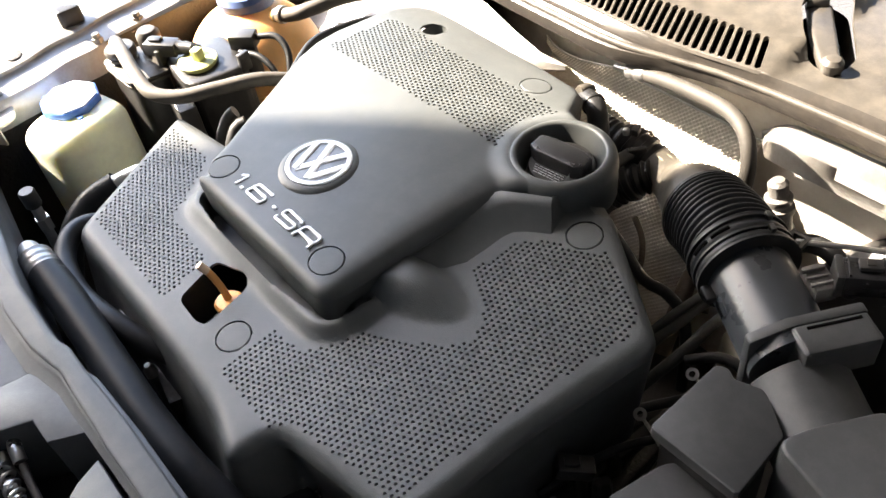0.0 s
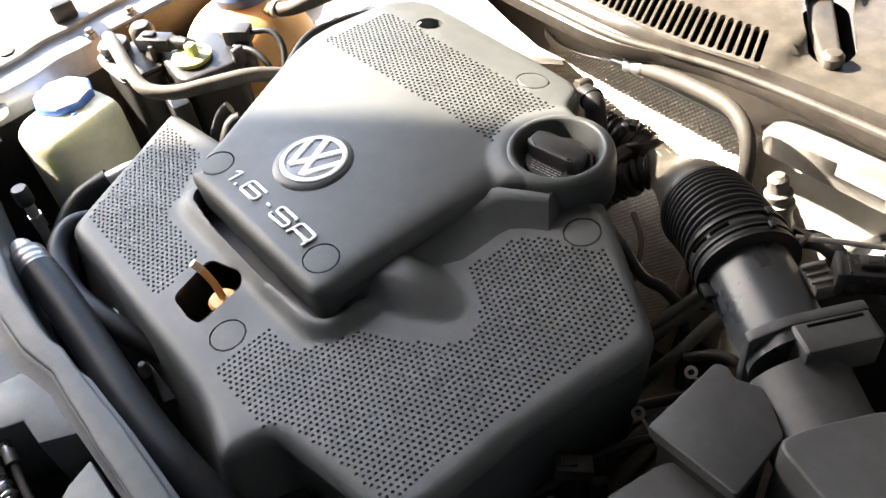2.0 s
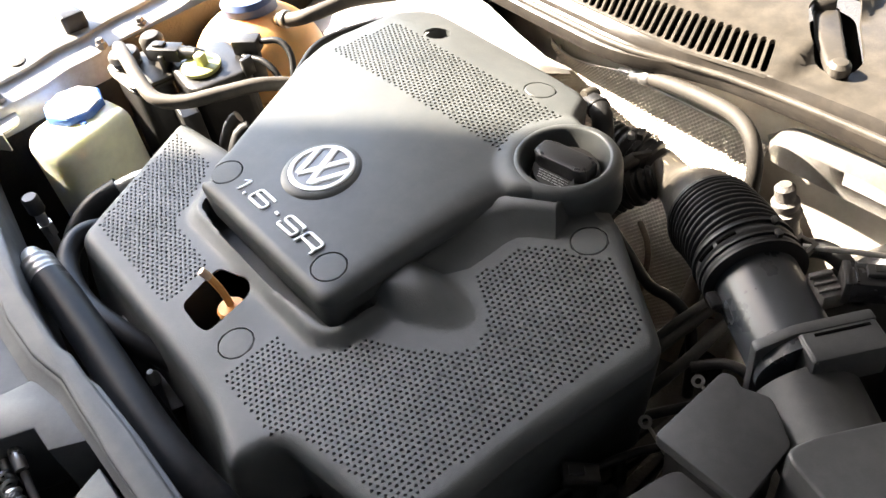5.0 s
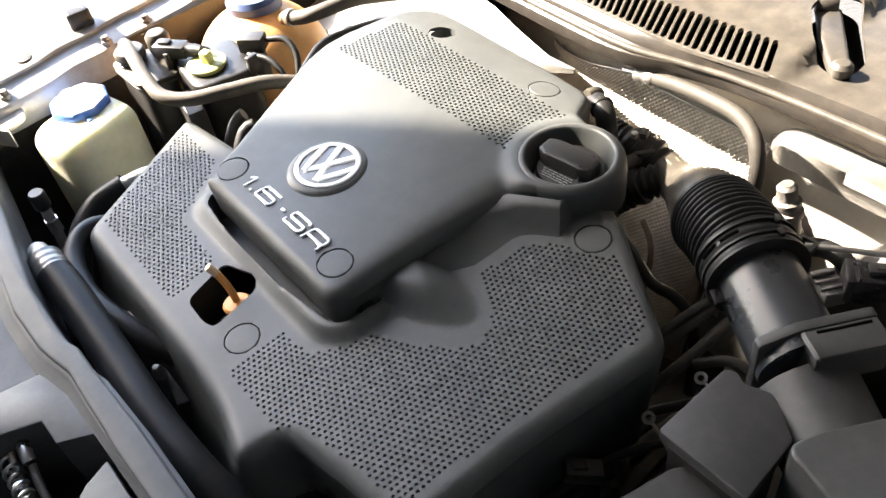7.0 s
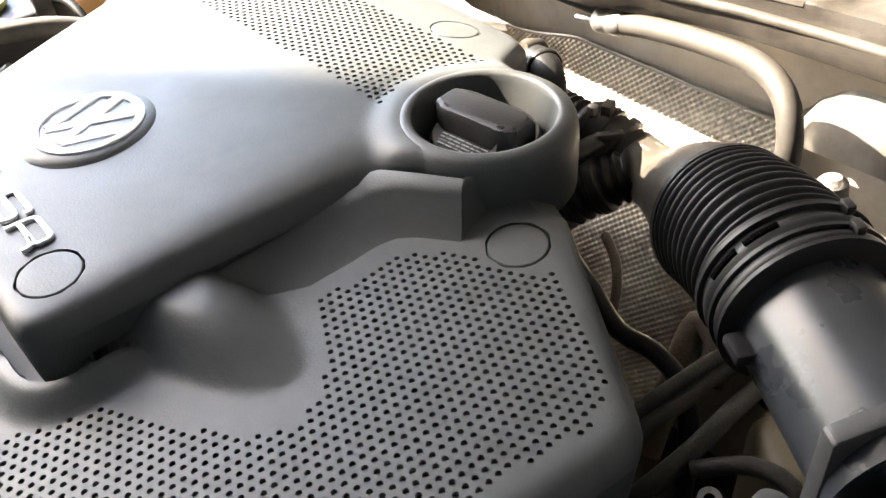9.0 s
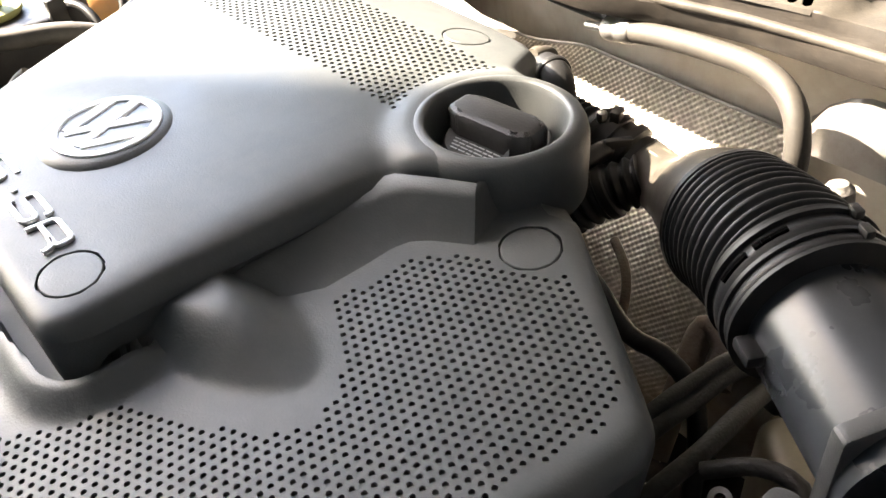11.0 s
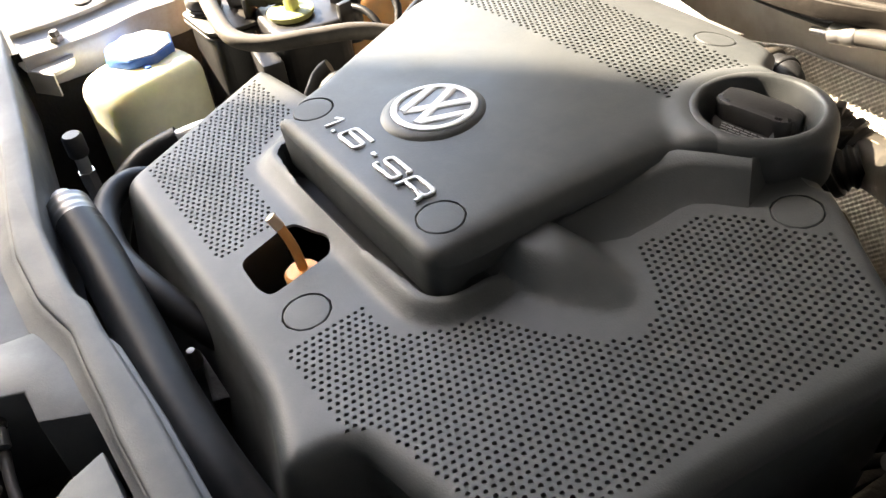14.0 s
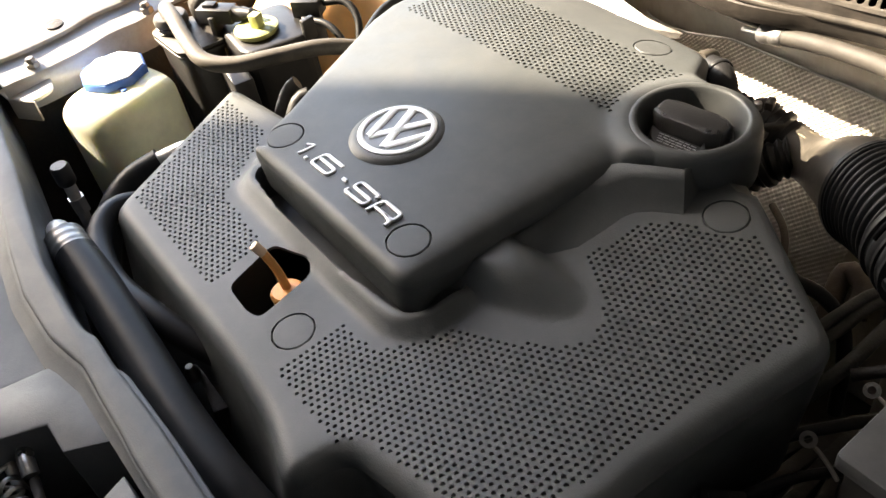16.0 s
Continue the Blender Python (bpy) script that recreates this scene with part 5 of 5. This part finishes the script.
for x, y, r in ((-0.4600, -0.126, 0.0095), (-0.500, 0.03, 0.007), (-0.505, 0.12, 0.008)):
    part("plug_hole", lathe([(r, -0.001), (r, 0.0016), (r * 0.8, 0.0020)], Matrix.Translation((x, y, rail_top(x, y))) @ Matrix.Rotation(radians(6), 4, 'Y'), 24), M_DARK, fender)
corner = thing("corner_bracket", "bent silver painted bracket at the wing's front end", "bracket")
part("plate", prism(rounded([(-0.455, -0.212), (-0.405, -0.206), (-0.378, -0.188), (-0.385, -0.165), (-0.405, -0.160), (-0.455, -0.165)], 0.008, 3), 0.762, 0.766, 0.001), M_PAINT_IN, corner)
part("fold", prism([(-0.405, -0.2065), (-0.3765, -0.188), (-0.379, -0.186), (-0.407, -0.2045)], 0.742, 0.765, 0.001), M_PAINT_IN, corner)
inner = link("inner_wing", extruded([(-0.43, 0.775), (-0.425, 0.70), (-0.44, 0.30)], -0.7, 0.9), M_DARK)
tagged(inner, "dark inner wing panel below the rail", "car body", kind="structure")
tower = thing("strut_tower", "silver painted suspension strut tower", "car body", kind="structure")
part("dome", lathe([(0.15, 0.40), (0.135, 0.66), (0.12, 0.705), (0.09, 0.72), (0.05, 0.722), (0.03, 0.73), (0.01, 0.732)], Matrix.Translation((-0.36, 0.335, 0)), 48), M_PAINT, tower)
clutter = thing("hose_junction", "cluster of grey and black coolant connectors", "hose")
part("junction", block(0.040, 0.026, 0.024, Matrix.Translation((-0.235, 0.195, 0.735)) @ Matrix.Rotation(radians(20), 4, 'Z'), 0.004), M_BLACK, clutter)
part("clip", ring_on((-0.262, 0.185, 0.750), (-0.248, 0.19, 0.752), 0.0125, 0.008, 0.5, 20), M_STEEL, clutter)
part("tail", sweep([(-0.275, 0.18, 0.748), (-0.245, 0.19, 0.752), (-0.215, 0.215, 0.750), (-0.205, 0.26, 0.74)], 0.0095, 14), M_HOSE_TAN, clutter)
part("tail", sweep([(-0.24, 0.215, 0.758), (-0.222, 0.235, 0.765), (-0.205, 0.250, 0.755)], 0.007, 12), M_TIN, clutter)

# bulkhead: its plan bends back towards the passenger side, so that part faces the sun
bm = bmesh.new()
plan = smooth_line([(-0.70, 0.56, 0), (-0.40, 0.52, 0), (-0.20, 0.465, 0), (-0.10, 0.410, 0), (-0.02, 0.384, 0), (0.10, 0.381, 0), (0.30, 0.383, 0), (0.9, 0.39, 0)], 0.03)
levels = [(0.30, 0.02), (0.55, 0.0), (0.70, 0.0), (0.74, -0.003), (0.762, -0.008), (0.780, -0.014), (0.7985, -0.018)]
vr = [[bm.verts.new((p.x, p.y + dy, z)) for z, dy in levels] for p in plan]
for a, b in zip(vr, vr[1:]):
    for k in range(len(levels) - 1):
        bm.faces.new((a[k], b[k], b[k + 1], a[k + 1]))
bulk = link("bulkhead", bm, M_PAINT_IN)
tagged(bulk, "dusty painted bulkhead under the cowl", "car body", kind="structure")
def slope_panel(rows):
    """A sheet through pairs of (x, y, z) for its lower and upper edge."""
    b = bmesh.new()
    v = [[b.verts.new(lo), b.verts.new(Vector(lo).lerp(Vector(hi), 0.5) + Vector((0, -0.004, 0.004))), b.verts.new(hi)] for lo, hi in rows]
    for p, q in zip(v, v[1:]):
        for k in range(2):
            b.faces.new((p[k], q[k], q[k + 1], p[k + 1]))
    bmesh.ops.solidify(b, geom=b.faces[:], thickness=0.002)
    return b


shelf = link("bulkhead_shelf", slope_panel([((0.203, 0.3795, 0.726), (0.2055, 0.3800, 0.731)), ((0.216, 0.3620, 0.726), (0.218, 0.3665, 0.748)), ((0.226, 0.3500, 0.728), (0.2275, 0.3570, 0.762)), ((0.240, 0.3430, 0.733), (0.241, 0.3520, 0.774)),
                                            ((0.254, 0.3400, 0.736), (0.254, 0.3500, 0.780)), ((0.35, 0.3380, 0.738), (0.35, 0.3500, 0.783)), ((0.9, 0.340, 0.738), (0.9, 0.352, 0.784))]), M_PAINT)
tagged(shelf, "silver painted sloping panel below the cowl", "car body", kind="structure")
step = link("bulkhead_step", slope_panel([((-0.70, 0.29, 0.69), (-0.70, 0.38, 0.775)), ((-0.30, 0.275, 0.69), (-0.30, 0.350, 0.772)), ((-0.15, 0.272, 0.695), (-0.15, 0.330, 0.766)), ((-0.08, 0.276, 0.715), (-0.08, 0.312, 0.764)), ((-0.03, 0.294, 0.744), (-0.03, 0.304, 0.760)), ((0.006, 0.306, 0.752), (0.006, 0.309, 0.756))]), M_PAINT)
tagged(step, "sunlit silver painted step of the bulkhead", "car body", kind="structure")


cowl = thing("cowl", "dusty sun-faded plastic cowl panel with an air grille", "cowl", kind="structure")
LIP_X = (-0.70, -0.30, -0.15, -0.077, -0.037, -0.002, 0.038, 0.073, 0.101, 0.127, 0.155, 0.183, 0.213, 0.241, 0.268, 0.319, 0.90)
LIP_Y = (0.400, 0.325, 0.308, 0.304, 0.3027, 0.3020, 0.3010, 0.3040, 0.3120, 0.3220, 0.3290, 0.3340, 0.3360, 0.3372, 0.3380, 0.3390, 0.345)
LOW_X = (-0.70, -0.30, -0.10, 0.012, 0.057, 0.092, 0.1385, 0.1795, 0.2075, 0.240, 0.30, 0.90)
LOW_Y = (0.420, 0.345, 0.3285, 0.3275, 0.3270, 0.3262, 0.3295, 0.3365, 0.3410, 0.3450, 0.3490, 0.357)


def low_edge(x):
    """Where the grille begins, along the cowl."""
    return np.interp(x, LOW_X, LOW_Y)


def top_edge(x):
    return np.maximum(0.3635 + 0.088 * x, low_edge(x) + 0.036)


def strip(pairs, x0, x1, n=50):
    """A sheet along x through functions that give its edges' y, with their heights."""
    b = bmesh.new()
    rows = [[b.verts.new((x0 + (x1 - x0) * i / n, f(x0 + (x1 - x0) * i / n), z)) for f, z in pairs] for i in range(n + 1)]
    for p, q in zip(rows, rows[1:]):
        for k in range(len(pairs) - 1):
            b.faces.new((p[k], q[k], q[k + 1], p[k + 1]))
    bmesh.ops.recalc_face_normals(b, faces=b.faces[:])
    return b


def extrude_wall(outline, z0, z1):
    """An upright wall along a closed plan line."""
    b = bmesh.new()
    v = [(b.verts.new((x, y, z0)), b.verts.new((x, y, z1))) for x, y in outline]
    for p, q in zip(v, v[1:] + v[:1]):
        b.faces.new((p[0], q[0], q[1], p[1]))
    return b


def lip_y(x):
    """The cowl's front edge."""
    return np.interp(x, LIP_X, LIP_Y)


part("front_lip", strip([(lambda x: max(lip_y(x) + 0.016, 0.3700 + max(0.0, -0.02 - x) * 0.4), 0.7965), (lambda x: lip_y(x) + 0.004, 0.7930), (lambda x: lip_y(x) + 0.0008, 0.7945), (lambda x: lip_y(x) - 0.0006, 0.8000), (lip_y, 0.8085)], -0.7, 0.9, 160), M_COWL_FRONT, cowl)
SLOPE = [(0.0, 0.8085), (0.05, 0.8095), (0.10, 0.8075), (0.15, 0.8050), (0.30, 0.8060), (0.58, 0.8130), (0.61, 0.8110), (0.67, 0.8115), (0.71, 0.8165), (0.96, 0.8215), (1.0, 0.8225)]


def slope_row(f):
    return lambda x: lip_y(x) * (1 - f) + max(low_edge(x), lip_y(x) + 0.004) * f


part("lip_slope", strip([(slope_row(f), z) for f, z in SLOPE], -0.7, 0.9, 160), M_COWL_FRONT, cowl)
part("bead", sweep([(x / 50, slope_row(0.38)(x / 50), 0.8095) for x in range(-35, 46)], 0.0034, 12), M_COWL, cowl)
G0, G1 = -0.42, 0.2110
WELL = rounded([(0.183, 0.441), (0.211, 0.4035), (0.236, 0.3820), (0.254, 0.3800), (0.262, 0.3930), (0.262, 0.4130), (0.214, 0.477), (0.189, 0.483)], 0.010, 4)
part("well_wall", extrude_wall(WELL, 0.782, 0.8145), M_COWL, cowl)
part("well_floor", prism([(0.17, 0.45), (0.205, 0.40), (0.230, 0.376), (0.268, 0.376), (0.268, 0.42), (0.215, 0.49), (0.17, 0.49)], 0.770, 0.784, 0.001), M_BLACK, cowl)
# shade behind the slots is painted: a black sheet that hides sun patches
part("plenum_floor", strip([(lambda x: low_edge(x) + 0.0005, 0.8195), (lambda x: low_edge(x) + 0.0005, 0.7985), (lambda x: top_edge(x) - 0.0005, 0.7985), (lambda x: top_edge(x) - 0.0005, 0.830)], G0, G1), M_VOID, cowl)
slots = []
x = G1 - 0.006
while x > -0.26:
    front_p, rear_p = Vector((x, low_edge(x) + 0.0055)), Vector((x - 0.0135, top_edge(x) - 0.0045))
    along = (rear_p - front_p).normalized()
    across = Vector((-along.y, along.x)) * 0.0029
    ring = [front_p + (across * math.cos(radians(a)) * 1.0 - along * math.sin(radians(a)) * 0.0029) for a in range(0, 181, 30)]
    ring += [rear_p - (across * math.cos(radians(a)) - along * math.sin(radians(a)) * 0.0029) for a in range(0, 181, 30)]
    slots.append([tuple(v) for v in ring])
    x -= 0.0088


def cowl_height(x, y):
    f = (y - low_edge(x)) / (top_edge(x) - low_edge(x))
    z = 0.8235 + 0.0095 * np.clip(f, 0, 1) + 0.10 * np.clip(y - top_edge(x), 0, 1) - 0.0012 * bump_step(y, top_edge(x) + 0.0010, top_edge(x) + 0.0040)
    return z - (0.0035 + 0.009 * np.clip(f, 0, 1)) * bump_step(x, 0.2165, 0.2300)


front_line = [(x / 100, max(low_edge(x / 100), lip_y(x / 100) + 0.004)) for x in range(-70, 61, 2)]
front_line = sorted(front_line + [(x, max(low_edge(x), lip_y(x) + 0.004)) for x in (0.2165, 0.2240)])
part("grille_panel", moulded_sheet(front_line + [(0.60, 0.530), (-0.70, 0.530)], cowl_height, [], slots + [WELL], fillet=0.0015, skirt_z=0.800, grid=0.0085, hole_depth=0.0050), M_COWL, cowl)
part("grille_frame", strip([(lambda x: low_edge(x) - 0.0010, 0.8208), (lambda x: low_edge(x) + 0.0002, 0.8236), (lambda x: low_edge(x) + 0.0012, 0.8240)], G0, G1), M_COWL, cowl)
wiper = thing("wiper_arm", "dusty black wiper arm on its spindle", "wiper arm")
part("spindle", lathe([(0.011, 0.780), (0.011, 0.806), (0.009, 0.812)], Matrix.Translation((0.253, 0.3850, 0)), 20), M_BLACK, wiper)
head = rounded([(0.2430, 0.3810), (0.2560, 0.3750), (0.2640, 0.3845), (0.2340, 0.4240), (0.2000, 0.4690), (0.1800, 0.4570), (0.2100, 0.4160)], 0.0065, 5)
part("arm_head", prism(head, 0.8170, 0.8290, 0.0040, segments=3), M_WIPER, wiper)
part("nut_cap", lathe([(0.0098, 0.823), (0.0098, 0.830), (0.0065, 0.8335), (0.002, 0.8340)], Matrix.Translation((0.2535, 0.3850, 0)), 22), M_WIPER, wiper)
part("hinge", lathe([(0.0085, -0.010), (0.0095, -0.008), (0.0095, 0.008), (0.0085, 0.010)], Matrix.Translation((0.188, 0.461, 0.831)) @ Vector((0.8, 0.6, 0)).to_track_quat('Z', 'Y').to_matrix().to_4x4(), 20), M_WIPER, wiper)
part("arm", sweep([(0.190, 0.459, 0.831), (0.15, 0.464, 0.844), (-0.1, 0.47, 0.86), (-0.4, 0.46, 0.87)], 0.0060, 10), M_WIPER, wiper)
screen = link("windscreen", extruded([(0.50, 0.838), (1.25, 1.38)], -0.75, 0.95, axis="x", steps=8), M_GLASS)
tagged(screen, "dark dusty windscreen glass behind the cowl", "windscreen", kind="structure")

floor = link("bay_floor", block(1.5, 1.6, 0.02, Matrix.Translation((0.1, 0.1, 0.30)), 0), M_DARK)
tagged(floor, "dark oily bay floor under the engine", "undertray", kind="structure")
engine = thing("engine_block", "dark oily engine block under the cover", "engine")
part("block", prism(rounded([(-0.17, -0.13), (0.25, -0.13), (0.25, 0.10), (0.10, 0.16), (-0.13, 0.16)], 0.02, 4), 0.32, 0.66, 0.006), M_DARK, engine)
part("manifold", block(0.30, 0.10, 0.05, Matrix.Translation((0.03, 0.02, 0.66)), 0.02), M_DARK, engine)
far_wing = link("far_inner_wing", extruded([(0.78, 0.30), (0.76, 0.70), (0.72, 0.79), (0.80, 0.80), (1.4, 0.82)], -0.7, 0.9), M_PAINT)
tagged(far_wing, "silver painted inner wing on the gearbox side", "car body", kind="structure")
bumper = link("bumper_front", extruded([(-0.60, 0.776), (-0.66, 0.74), (-0.72, 0.60), (-0.70, 0.25)], -0.75, 0.95, axis="x", steps=6), M_PAINT)
tagged(bumper, "silver painted front bumper below the panel", "bumper", kind="structure")
ground = link("ground", block(400, 400, 0.1, Matrix.Translation((0, 0, -0.1)), 0), M_ASPHALT)
tagged(ground, "grey asphalt ground under the car", "ground", kind="structure")
# unseen roof slab, added so that its bent edge shades the front of the engine bay
h = 2.4
away = sun_way * (h / sun_way.z)
foot = Vector((0, 0, 0.803)) + away
edge = [(-3.62, -2.62), (0.20, 0.246), (0.42, 0.285), (3.00, 2.22), (3.00, 6.00), (6.40, 6.00), (6.40, -0.50), (-1.82, -5.02)]
shade_slab = link("added_shade_slab", prism([(x + away.x, y + away.y) for x, y in edge], foot.z, foot.z + 0.12, 0), M_SHADE_SLAB)
tagged(shade_slab, "added unseen slab that shades the car's front", "roof", kind="structure")

# plain unseen walls, added in front and on the gearbox side to cut light
for name, sx, sy, at in (("added_wall_front", 5.2, 0.2, (0.6, -1.6, 0)), ("added_wall_side", 0.2, 4.2, (1.75, 0.4, 0))):
    wall = link(name, block(sx, sy, foot.z - 0.08, Matrix.Translation(at), 0), M_WALL)
    tagged(wall, "plain grey unseen wall added to cut light beside the car", "wall", kind="structure")

# the raised bonnet that hangs over the bay from its hinges
bm = bmesh.new()
rows = []
for i in range(13):
    t = i / 12
    y, z = 0.50 - 0.46 * t + 0.05 * math.sin(t * math.pi), 0.90 + 0.92 * t
    rows.append([bm.verts.new((-0.60 + 1.30 * k / 12, y + 0.03 * ((k - 6) / 6) ** 2, z)) for k in range(13)])
for a, b in zip(rows, rows[1:]):
    for k in range(12):
        bm.faces.new((a[k], a[k + 1], b[k + 1], b[k]))
bmesh.ops.solidify(bm, geom=bm.faces[:], thickness=0.03)
bonnet = link("bonnet", bm, M_LINING)
tagged(bonnet, "raised bonnet with a dark grey underside", "bonnet", kind="structure")
